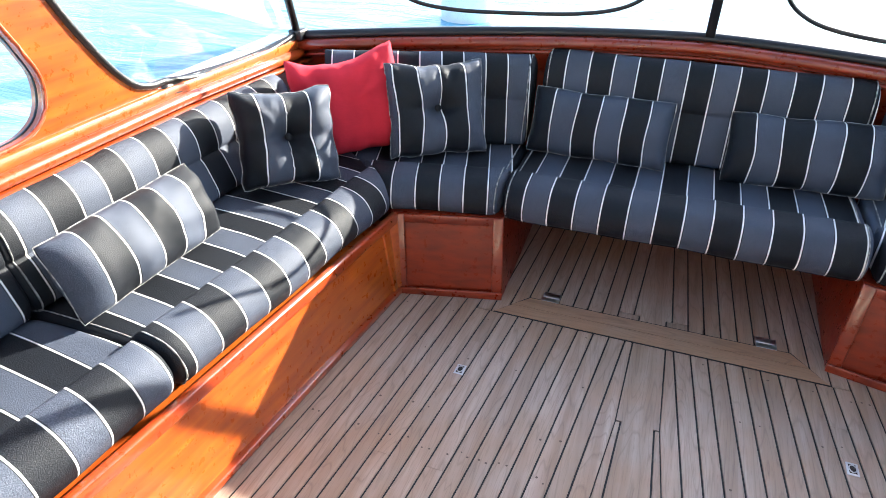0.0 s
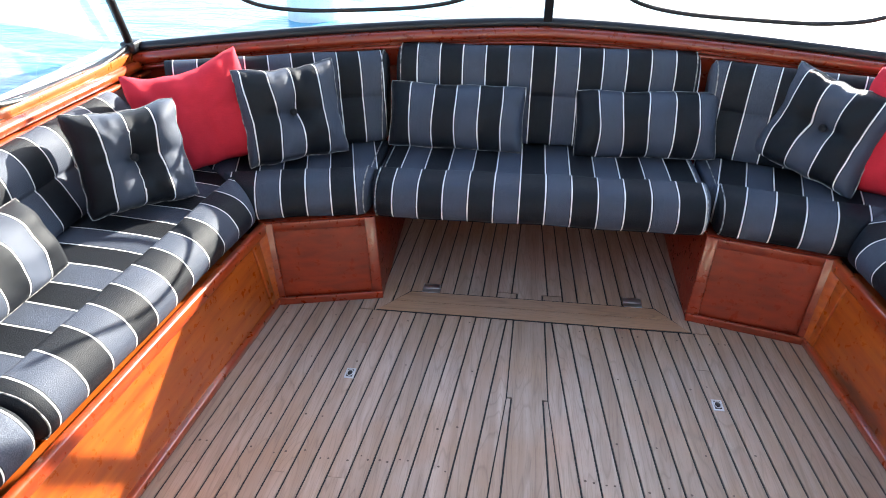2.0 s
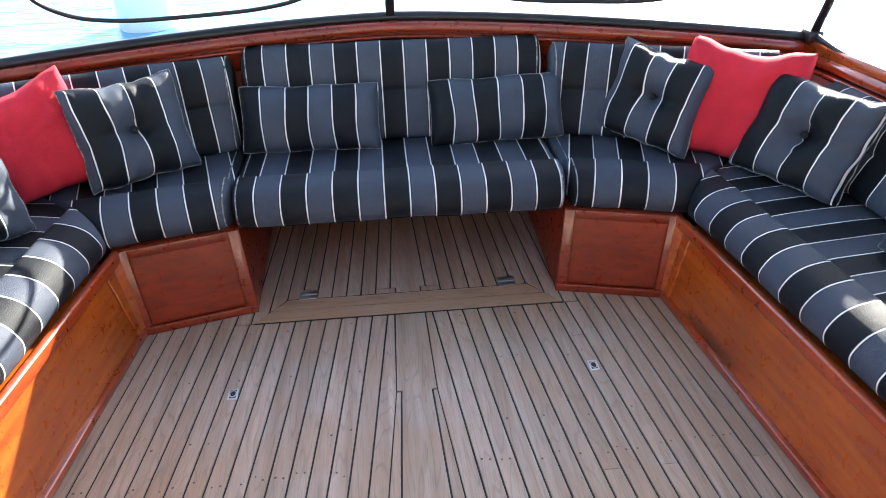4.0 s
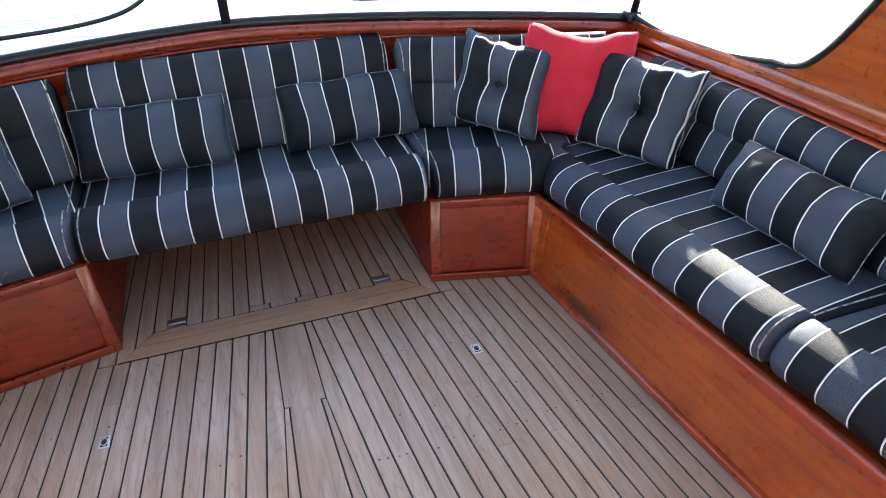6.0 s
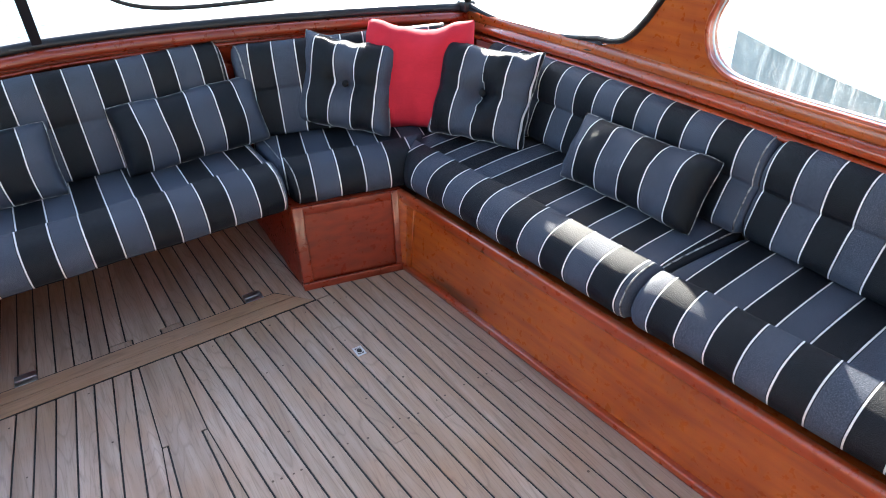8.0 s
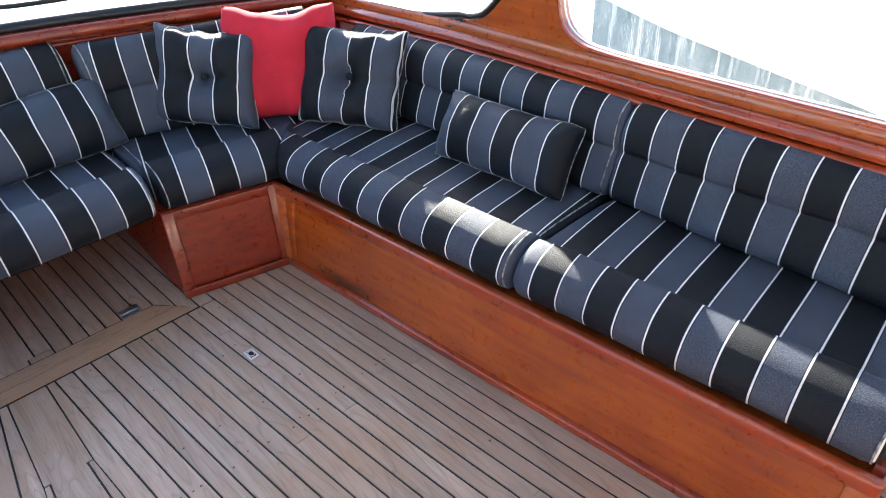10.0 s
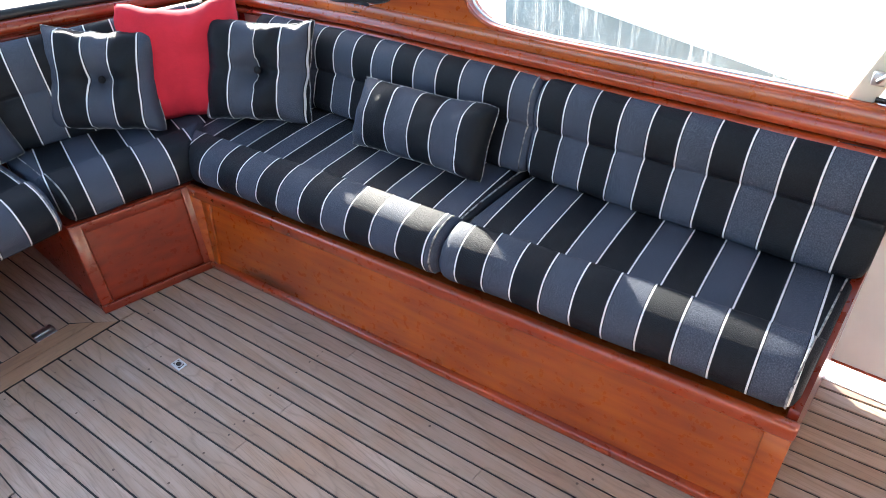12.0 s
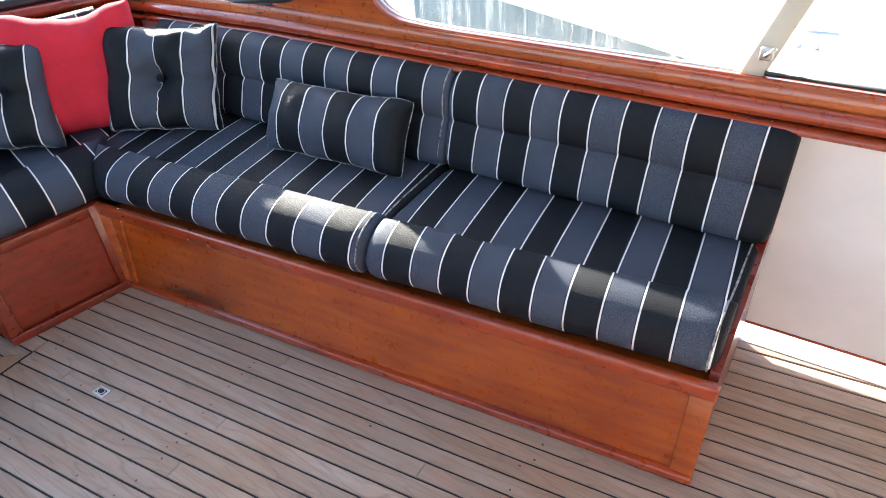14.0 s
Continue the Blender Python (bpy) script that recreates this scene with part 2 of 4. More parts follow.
def part(name, bm, material, parent=None, label="", smooth=True, kind=""):
    me = bpy.data.meshes.new(name)
    bmesh.ops.recalc_face_normals(bm, faces=bm.faces[:])
    bm.to_mesh(me)
    bm.free()
    if smooth:
        me.shade_smooth()
    me.materials.append(material)
    ob = new(name, me)
    if parent:
        ob.parent = parent
        base = parent
        back = Vector((0, 0, 0))
        while base:
            back += base.location
            base = base.parent
        me.transform(Matrix.Translation(-back))
    return tagged(ob, label, kind=kind)


def hexa(bm, low, high, bevel=0.0):
    """A block from four low corners and four high corners, both in ring order."""
    vs = [bm.verts.new(p) for p in (*low, *high)]
    fs = [bm.faces.new([vs[i] for i in f]) for f in ((3, 2, 1, 0), (4, 5, 6, 7), (0, 1, 5, 4), (1, 2, 6, 5), (2, 3, 7, 6), (3, 0, 4, 7))]
    if bevel:
        es = list({e for f in fs for e in f.edges})
        bmesh.ops.bevel(bm, geom=es, offset=bevel, segments=2, profile=0.5, affect="EDGES")


def block(bm, x0, x1, y0, y1, z0, z1, bevel=0.0):
    hexa(bm, ((x0, y0, z0), (x1, y0, z0), (x1, y1, z0), (x0, y1, z0)), ((x0, y0, z1), (x1, y0, z1), (x1, y1, z1), (x0, y1, z1)), bevel)


def bar(bm, a, b, wide, deep, out, bevel=0.004):
    """A straight batten from a to b, wide across and deep along out."""
    a, b, out = Vector(a), Vector(b), Vector(out).normalized()
    side = (b - a).cross(out).normalized() * wide / 2
    o = out * deep
    hexa(bm, (a - side, a + side, a + side + o, a - side + o), (b - side, b + side, b + side + o, b - side + o), bevel)


def tube(bm, pts, r, seg=8, closed=False):
    pts = [Vector(p) for p in pts]
    rings, k = [], len(pts)
    for i, p in enumerate(pts):
        q0, q1 = pts[(i - 1) % k if closed else max(i - 1, 0)], pts[(i + 1) % k if closed else min(i + 1, k - 1)]
        t = (q1 - q0).normalized()
        u = t.cross(Vector((0, 0, 1)) if abs(t.z) < 0.9 else Vector((1, 0, 0))).normalized()
        w = t.cross(u)
        rings.append([bm.verts.new(p + (u * math.cos(a) + w * math.sin(a)) * r) for a in (2 * math.pi * j / seg for j in range(seg))])
    for i in range(k if closed else k - 1):
        a, b = rings[i], rings[(i + 1) % k]
        for j in range(seg):
            bm.faces.new((a[j], a[(j + 1) % seg], b[(j + 1) % seg], b[j]))
    if not closed:
        bm.faces.new(rings[0][::-1])
        bm.faces.new(rings[-1])


def sweep(bm, path, profile):
    """Carries a closed profile of (inward, up) along a path of (point, inward direction)."""
    rings = [[bm.verts.new(Vector(p) + Vector(n) * a + Vector((0, 0, z))) for a, z in profile] for p, n in path]
    k = len(profile)
    for a, b in zip(rings, rings[1:]):
        for j in range(k):
            bm.faces.new((a[j], a[(j + 1) % k], b[(j + 1) % k], b[j]))
    bm.faces.new(rings[0][::-1])
    bm.faces.new(rings[-1])


def smooth_line(pts, per=6, closed=False):
    """Catmull-Rom through points of any dimension."""
    P = [np.array(p, float) for p in pts]
    k, out = len(P), []
    for i in range(k if closed else k - 1):
        if closed:
            a, b, c, d = (P[(i + j) % k] for j in (-1, 0, 1, 2))
        else:
            a, b, c, d = P[max(i - 1, 0)], P[i], P[i + 1], P[min(i + 2, k - 1)]
        for s in np.arange(per) / per:
            out.append(0.5 * (2 * b + (c - a) * s + (2 * a - 5 * b + 4 * c - d) * s * s + (3 * b - a - 3 * c + d) * s ** 3))
    if not closed:
        out.append(P[-1])
    return out


# ---- plan ----
def base_x(y):
    """Foot of the side bench front."""
    return 0.955 + 0.0925 * (2.29 - y)


def lip_x(y):
    return base_x(y) + 0.045


LIP_Z, BENCH_END = 0.325, 0.345
SEAT_Z = 0.44


def rim_y(x):
    return 3.13 - 0.28 * abs(x / 1.65) ** 1.4


def rim_z(x):
    return 0.899 - 0.080 * abs(x / 1.65) ** 1.6


# ---- sea, pontoon ----
bm = bmesh.new()
block(bm, -2500, 2500, -2500, 2500, -1.6, -0.75)
water = part("water", bm, SEA, None, "rippled blue sea water in bright sun", False)
tagged(water, category="water", kind="structure")


pontoon = thing("pontoon", "white floating pontoon alongside with a steel cleat", "pontoon")
bm = bmesh.new()
edge_line = [(1.2, -6), (3.25, 0.70), (3.62, 1.70), (3.90, 2.45), (4.35, 3.38), (16, 3.38), (16, -6)]


def slab(bm, pts, z0, z1):
    rings = [[bm.verts.new((x, y, z)) for x, y in pts] for z in (z0, z1)]
    bm.faces.new(rings[1])
    for i in range(len(pts)):
        k = (i + 1) % len(pts)
        bm.faces.new((rings[0][i], rings[0][k], rings[1][k], rings[1][i]))


slab(bm, edge_line, 0.16, 0.2)
part("deck", bm, WHITE, pontoon, smooth=False)
# Float side coloured dark grey for the shaded water between boat and pontoon.
bm = bmesh.new()
slab(bm, [(x + 0.06, y) for x, y in edge_line], -1.0, 0.16)
part("float", bm, GREY_FLOAT, pontoon, "dark grey float side standing in for the shaded water gap", smooth=False)
bm = bmesh.new()
tube(bm, [(3.60, 0.62, 0.27), (3.60, 0.38, 0.27)], 0.018, 8)
for yy in (0.54, 0.46):
    tube(bm, [(3.60, yy, 0.19), (3.60, yy, 0.27)], 0.016, 8)
part("cleat", bm, STEEL, pontoon, "steel mooring cleat")
# White post added in place of a white bow's reflection on the water.
pile = thing("reflection_post", "white post standing in for a bright reflection on the water", "pile", "", (-3.4, 10.6, -1.5))
bm = bmesh.new()
bmesh.ops.create_cone(bm, cap_ends=True, segments=24, radius1=0.42, radius2=0.40, depth=4.0, matrix=Matrix.Translation((-3.4, 10.6, 0.4)))
part("shaft", bm, WHITE, pile)
bm = bmesh.new()
bmesh.ops.create_cone(bm, cap_ends=True, segments=24, radius1=0.44, radius2=0.20, depth=0.25, matrix=Matrix.Translation((-3.4, 10.6, 2.5)))
part("cap", bm, WHITE, pile)

# ---- hull, added roof ----
for side, word in ((1, "starboard"), (-1, "port")):
    bm = bmesh.new()
    block(bm, side * 1.71, side * (1.722 if side > 0 else 1.80), BENCH_END + 0.03 if side > 0 else -1.7, 2.86, -0.9, 0.80)
    tagged(part("wall_" + word, bm, WHITE, None, "white painted inner side of the hull", False), category="wall", kind="structure")
bm = bmesh.new()
block(bm, 1.712, 1.722, -1.7, BENCH_END + 0.03, 0.070, 0.80)
tagged(part("wall_gangway", bm, WHITE, None, "thin white side panel with a gap under it", False), category="wall", kind="structure")
bm = bmesh.new()
block(bm, 1.707, 1.724, -1.7, BENCH_END + 0.03, 0.063, 0.070, 0.002)
tagged(part("trim_gangway", bm, RED_Y, None, "thin varnished strip under the white side panel", False), category="trim", kind="structure")
bm = bmesh.new()
block(bm, 1.695, 1.95, -1.7, BENCH_END + 0.03, -0.9, 0.003)
tagged(part("side_deck", bm, WHITE, None, "white painted side deck in full sun", False), category="deck", kind="structure")
bm = bmesh.new()
block(bm, -1.707, -1.66, -1.7, -0.36, 0.0, 0.055, 0.004)
tagged(part("baseboard", bm, WHITE, None, "white painted waterway along the hull side", False), category="baseboard", kind="structure")
bm = bmesh.new()
N = 24
xs = [1.72 - 3.44 * i / N for i in range(N + 1)]
path = [(Vector((x, rim_y(min(1.72, abs(x))) + 0.01, 0)), (0, -1, 0)) for x in xs]
sweep(bm, path, [(0.0, -0.9), (0.0, 0.80), (-0.10, 0.80), (-0.10, -0.9)])
tagged(part("wall_stern", bm, WOOD_X_SHADE, None, "varnished mahogany transom lining behind the seats", False), category="wall", kind="structure")
bm = bmesh.new()
block(bm, -1.80, 1.80, -1.80, -1.70, -0.9, 2.0)
tagged(part("wall_cabin", bm, CREAM, None, "plain cream cabin bulkhead", False), category="wall", kind="structure")
bm = bmesh.new()
# Unseen canopy added for shade; its opening lets sky light onto the floor.
HOLE_X, HOLE_Y0, HOLE_Y1 = 0.80, 0.10, 1.55
for x0, x1, y0, y1 in ((-1.80, 1.80, -1.80, HOLE_Y0), (-1.80, 1.80, HOLE_Y1, 2.98), (-1.80, -HOLE_X, HOLE_Y0, HOLE_Y1), (HOLE_X, 1.80, HOLE_Y0, HOLE_Y1)):
    block(bm, x0, x1, y0, y1, 1.95, 1.953)
tagged(part("ceiling", bm, PALE_ROOF, None, "unseen white canvas canopy added for shade, with an added opening for sky light", False), category="ceiling", kind="structure")


# ---- side rails and cabin sides ----
def fill(name, loops, x, thick, material, label, parent=None):
    """A flat panel in a fore-and-aft plane from loops of (y, z); inner loops are holes."""
    cu = bpy.data.curves.new(name, "CURVE")
    cu.dimensions, cu.fill_mode, cu.extrude, cu.bevel_depth = "2D", "BOTH", thick / 2, 0.004
    for lp in loops:
        sp = cu.splines.new("POLY")
        sp.points.add(len(lp) - 1)
        for p, (y, z) in zip(sp.points, lp):
            p.co = (y, z, 0, 1)
        sp.use_cyclic_u = True
    tmp = new("scratch", cu)
    dg = bpy.context.evaluated_depsgraph_get()
    me = bpy.data.meshes.new_from_object(tmp.evaluated_get(dg))
    bpy.data.objects.remove(tmp)
    me.transform(Matrix(((0, 0, 1, x), (1, 0, 0, 0), (0, 1, 0, 0), (0, 0, 0, 1))))
    me.materials.clear()
    me.materials.append(material)
    ob = new(name, me)
    ob.parent = parent
    return tagged(ob, label)


AFT_EDGE = [(1.28, 1.95), (1.50, 1.545), (1.70, 1.15), (1.79, 1.0), (1.86, 0.905), (1.93, 0.843), (2.0, 0.822), (2.06, 0.824), (2.10, 0.803), (2.10, 0.785)]


for side, word in ((1, "starboard"), (-1, "port")):
    outline = [tuple(p) for p in smooth_line(AFT_EDGE, 5)] + [(-1.70, 0.79), (-1.70, 1.95)]
    hole = smooth_line([(1.30, 0.808), (1.43, 0.812), (1.53, 0.824), (1.595, 0.868), (1.618, 0.95), (1.592, 1.03), (1.525, 1.16)], 5)
    hole = [tuple(p) for p in hole] + [(1.20, 1.74), (-1.2, 1.74), (-1.2, 0.808)]
    cabin = fill("wall_cabin_" + word, [outline, hole], side * 1.725, 0.04, WOOD_Y, "varnished mahogany cabin side with window opening")
    tagged(cabin, category="wall", kind="structure")
    win = thing("window_1" if side > 0 else "window_2", "fixed cabin window in varnished frame, spotted with salt" if side > 0 else "fixed cabin window in varnished frame", "window", kind="structure")
    bm = bmesh.new()
    tube(bm, [(side * 1.703, y, z) for y, z in hole], 0.007, 8, True)
    part("window_frame", bm, RED_Y, win)
    bm = bmesh.new()
    tube(bm, [(side * 1.728, y, z) for y, z in hole], 0.007, 6, True)
    part("gasket", bm, VINYL if side < 0 else STEEL, win)
    glass = fill("pane", [hole], side * 1.732, 0.002, GLASS_SPOTTED if side > 0 else VINYL_CLEAR, "", win)
    glass.visible_shadow = False
    bm = bmesh.new()
    a, b = Vector((side * 1.735, 0.497, 0.80)), Vector((side * 1.735, 0.17, 1.76))
    bar(bm, a, b, 0.052, 0.02, (-side, 0, 0))
    part("mullion", bm, CREAM, win, "cream painted window bar")
    if side > 0:
        bm = bmesh.new()
        tube(bm, [(1.712, 0.465, 0.822), (1.712, -0.3, 0.822), (1.712, -1.15, 0.822)], 0.006, 6)
        part("seal", bm, VINYL, win, "black rubber seal forward of the bar")
        bm = bmesh.new()
        block(bm, 1.700, 1.716, 0.455, 0.485, 0.855, 0.885, 0.004)
        tube(bm, [(1.704, 0.470, 0.870), (1.690, 0.470, 0.870), (1.686, 0.452, 0.892)], 0.005, 8)
        part("catch", bm, STEEL, win, "small steel window catch")
    # aft curtain of clear sheet with black binding
    curtain = thing("side_curtain", "clear soft window bound in black, aft of the cabin side", "window", "soft windows", kind="structure")
    loop = [(y - 0.0, z) for y, z in smooth_line(AFT_EDGE[:7], 5)]
    post_top = (2.40, 1.95)
    edge = [(side * 1.70, y + 0.006, z + 0.008) for y, z in loop]
    low = [(2.06, 0.829), (2.12, 0.818), (2.25, 0.800), (2.45, 0.795), (2.65, 0.802), (2.82, 0.830)]
    edge += [(side * (1.70 - 0.05 * max(0, (y - 2.1) / 0.72)), y, z) for y, z in smooth_line(low, 4)]
    bm = bmesh.new()
    tube(bm, edge, 0.012, 8)
    part("binding", bm, VINYL, curtain, "black binding")
    bm = bmesh.new()
    strip = smooth_line([(2.04, 0.785), (2.3, 0.770), (2.6, 0.768), (2.84, 0.790)], 5)
    sweep(bm, [((side * (1.715 - 0.05 * max(0, (y - 2.1) / 0.72)), y, z), (-side, 0, 0)) for y, z in strip], [(0.0, -0.045), (0.022, -0.035), (0.030, 0.0), (0.022, 0.032), (0.006, 0.045), (0.0, 0.045)])
    part("skirt", bm, VINYL, curtain, "black sagging lower seal")
    pane = fill("pane", [[tuple(p) for p in loop] + [(2.10, 0.80), (2.45, 0.77), (2.83, 0.81), post_top]], side * 1.69, 0.002, VINYL_CLEAR, "", curtain)
    pane.visible_shadow = False
    post = thing("corner_post", "slim black post at the stern corner", "post", "stern posts", kind="structure")
    bm = bmesh.new()
    tube(bm, [(side * 1.65, 2.835, 0.80), (side * 1.62, 2.64, 1.3), (side * 1.58, 2.38, 1.95)], 0.017, 8)
    part("pole", bm, VINYL, post)
    bm = bmesh.new()
    block(bm, side * 1.65 - 0.03, side * 1.65 + 0.03, 2.80, 2.87, 0.80, 0.845, 0.008)
    part("foot", bm, VINYL, post)

    # rail: flat face, round moulding, thin lower trim
    rail = thing("side_rail_" + word, "moulded varnished mahogany rail along the cockpit side", "rail", kind="structure")
    ys = [-1.7, -0.5, 0.3, 1.0, 1.6, 2.1, 2.5, 2.85]
    line = [((side * (1.715 - 0.05 * max(0, (y - 2.1) / 0.72)), y, 0.0), (-side, 0, 0)) for y in ys]
    bm = bmesh.new()
    sweep(bm, line, [(0.0, 0.725), (0.03, 0.725), (0.030, 0.80), (0.024, 0.808), (0.0, 0.808)])
    part("face", bm, WOOD_Y, rail)
    bm = bmesh.new()
    prof = [(0.028, 0.772), (0.040, 0.774), (0.052, 0.766), (0.058, 0.752), (0.052, 0.738), (0.040, 0.731), (0.028, 0.731)]
    sweep(bm, line, prof)
    part("round_moulding", bm, RED_Y, rail, "glossy round moulding")
    bm = bmesh.new()
    sweep(bm, line, [(0.0, 0.715), (0.066, 0.712), (0.070, 0.720), (0.066, 0.728), (0.0, 0.728)])
    part("lower_trim", bm, RED_Y, rail)

# ---- stern coaming and stern curtains ----


def stern_path(dy=0.0, dz=0.0, a=1.68, k=28):
    out = []
    for i in range(k + 1):
        x = a - 2 * a * i / k
        out.append(((x, rim_y(x) + dy, rim_z(x) + dz), (-0.32 * x / 1.65, -1, 0)))
    return out


coaming = thing("stern_coaming", "curved varnished mahogany coaming round the stern", "coaming", kind="structure")
bm = bmesh.new()
sweep(bm, stern_path(), [(-0.02, -0.16), (0.018, -0.16), (0.022, -0.06), (0.022, -0.02), (0.012, -0.012), (-0.02, -0.012)])
part("face", bm, RED_X_SHADE, coaming)
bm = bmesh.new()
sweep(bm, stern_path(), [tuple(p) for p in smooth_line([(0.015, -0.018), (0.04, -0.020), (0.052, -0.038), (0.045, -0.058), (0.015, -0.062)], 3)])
part("round_moulding", bm, RED_X_SHADE, coaming, "glossy round moulding")
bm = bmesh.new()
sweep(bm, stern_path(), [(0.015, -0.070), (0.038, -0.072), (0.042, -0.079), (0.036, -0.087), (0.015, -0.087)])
part("lower_trim", bm, RED_X_SHADE, coaming)
bm = bmesh.new()
sweep(bm, stern_path(), [(-0.01, -0.015), (0.022, -0.016), (0.022, 0.0), (0.008, 0.014), (-0.01, 0.014)])
part("seal", bm, VINYL, coaming, "black seal under the soft windows")


def stern_at(x, z):
    return Vector((x * (1 - 0.05 * (z - rim_z(x))), rim_y(x) - 0.42 * (z - rim_z(x)), z))


for side in (1, -1):
    pane = thing("stern_curtain", "clear soft stern window with black curved zip", "window", "soft windows", kind="structure")
    bm = bmesh.new()
    cols = []
    for i in range(13):
        x = side * (0.02 + 1.61 * i / 12)
        cols.append([bm.verts.new(stern_at(x, z)) for z in (rim_z(x), 1.25, 1.6, 1.95)])
    for a, b in zip(cols, cols[1:]):
        for j in range(3):
            bm.faces.new((a[j], b[j], b[j + 1], a[j + 1]))
    p = part("pane", bm, VINYL_CLEAR, pane)
    p.visible_shadow = False
    bm = bmesh.new()
    zip_line = [(0.20, 1.25), (0.22, 1.09), (0.32, 1.000), (0.50, 0.960), (0.78, 0.950), (1.0, 0.955), (1.16, 0.990), (1.26, 1.08), (1.28, 1.25)]
    pts = [stern_at(side * x, z) + Vector((0, -0.004, 0)) for x, z in smooth_line(zip_line, 6)]
    tube(bm, pts, 0.0085, 6)
    part("zip", bm, VINYL, pane, "black curved zip")
mull = thing("stern_post", "black centre post between the stern windows", "post", "stern posts", kind="structure")
bm = bmesh.new()
bar(bm, stern_at(0, 0.83), stern_at(0, 1.95), 0.036, 0.022, (0, -1, 0))
part("pole", bm, VINYL, mull)

# ---- benches ----
for side, word in ((1, "starboard"), (-1, "port")):
    s = side
    bench = thing("side_bench", "varnished mahogany bench base with framed front panel", "bench", "bench bases")
    y0, y1 = (BENCH_END if side > 0 else -0.35), 2.30
    inset = 0.012
    bm = bmesh.new()
    hexa(bm, ((s * (base_x(y0) + inset), y0 + 0.01, 0.0), (s * (base_x(y1) + inset), y1, 0.0), (s * 1.70, y1, 0), (s * 1.70, y0 + 0.01, 0)),
         ((s * (lip_x(y0) + inset), y0 + 0.01, LIP_Z - 0.02), (s * (lip_x(y1) + inset), y1, LIP_Z - 0.02), (s * 1.70, y1, LIP_Z - 0.02), (s * 1.70, y0 + 0.01, LIP_Z - 0.02)))
    part("front_panel", bm, WOOD_STAINED if s > 0 else WOOD_Y, bench, smooth=False)
    bm = bmesh.new()
    bar(bm, (s * (lip_x(y0) + 0.012), y0 - 0.004, LIP_Z - 0.018), (s * (lip_x(y1) + 0.012), y1 + 0.05, LIP_Z - 0.018), 0.045, 0.028, (-s, 0, 0.0), 0.008)
    part("top_rail", bm, RED_Y, bench)
    bm = bmesh.new()
    bar(bm, (s * (base_x(y0) + 0.022), y0, 0.014), (s * (base_x(y1) + 0.022), y1, 0.014), 0.028, 0.026, (-s, 0, 0), 0.006)
    part("bottom_rail", bm, RED_Y, bench)
    for yy, w in ((y0 + 0.028, 0.055), (y1 - 0.02, 0.06)):
        bm = bmesh.new()
        bar(bm, (s * (base_x(yy) + 0.016), yy, 0.0), (s * (lip_x(yy) + 0.016), yy, LIP_Z - 0.03), w, 0.012, (-s, 0, 0), 0.003)
        part("stile", bm, WOOD_Y, bench)
    if side > 0:
        bm = bmesh.new()
        shape = [(1.160, 0.0), (1.705, 0.0), (1.705, 0.712), (1.665, 0.712), (1.60, 0.46), (1.40, 0.385), (1.215, 0.330), (1.200, 0.30)]
        rings = [[bm.verts.new((x, yy, z)) for x, z in shape] for yy in (y0 + 0.006, y0 + 0.028)]
        bm.faces.new(rings[0])
        bm.faces.new(rings[1][::-1])
        for i in range(len(shape)):
            k = (i + 1) % len(shape)
            bm.faces.new((rings[0][i], rings[0][k], rings[1][k], rings[1][i]))
        part("end_panel", bm, RED_X_SHADE, bench, smooth=False)
    # stern corner locker
    box = thing("corner_locker", "varnished mahogany locker under the corner seat", "locker", "corner lockers")
    A, B = Vector((s * 0.972, 2.292, 0)), Vector((s * 0.572, 2.392, 0))
    At, Bt = Vector((s * 1.005, 2.345, LIP_Z)), Vector((s * 0.60, 2.455, LIP_Z))
    n = Vector((-s * 0.24, -0.97, 0))
    bm = bmesh.new()
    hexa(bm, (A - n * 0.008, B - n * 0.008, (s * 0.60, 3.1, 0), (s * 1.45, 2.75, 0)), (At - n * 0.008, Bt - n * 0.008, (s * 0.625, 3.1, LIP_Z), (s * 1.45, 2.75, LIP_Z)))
    part("body", bm, WOOD_X_SHADE, box, smooth=False)
    up = Vector((0, 0, 1))
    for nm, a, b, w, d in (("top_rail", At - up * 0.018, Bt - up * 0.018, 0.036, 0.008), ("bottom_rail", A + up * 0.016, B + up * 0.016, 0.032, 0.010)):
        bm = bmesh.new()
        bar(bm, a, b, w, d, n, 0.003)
        part(nm, bm, RED_X_SHADE, box)
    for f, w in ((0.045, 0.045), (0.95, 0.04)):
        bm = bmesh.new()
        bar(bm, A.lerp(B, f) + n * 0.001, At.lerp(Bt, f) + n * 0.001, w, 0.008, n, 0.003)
        part("stile", bm, RED_X_SHADE, box)
    bm = bmesh.new()
    bar(bm, (s * 0.968, 2.285, 0.0), (s * 1.003, 2.335, LIP_Z - 0.01), 0.075, 0.012, (-s * 0.8, -0.6, 0), 0.004)
    part("corner_post", bm, WOOD_Y, box)
bm = bmesh.new()
block(bm, -0.60, 0.60, 2.60, 3.02, LIP_Z - 0.03, LIP_Z - 0.003)
board = part("seat_board", bm, WOOD_X_SHADE, None, "plain wooden board carrying the middle stern seat", False)
tagged(board, category="seat board")

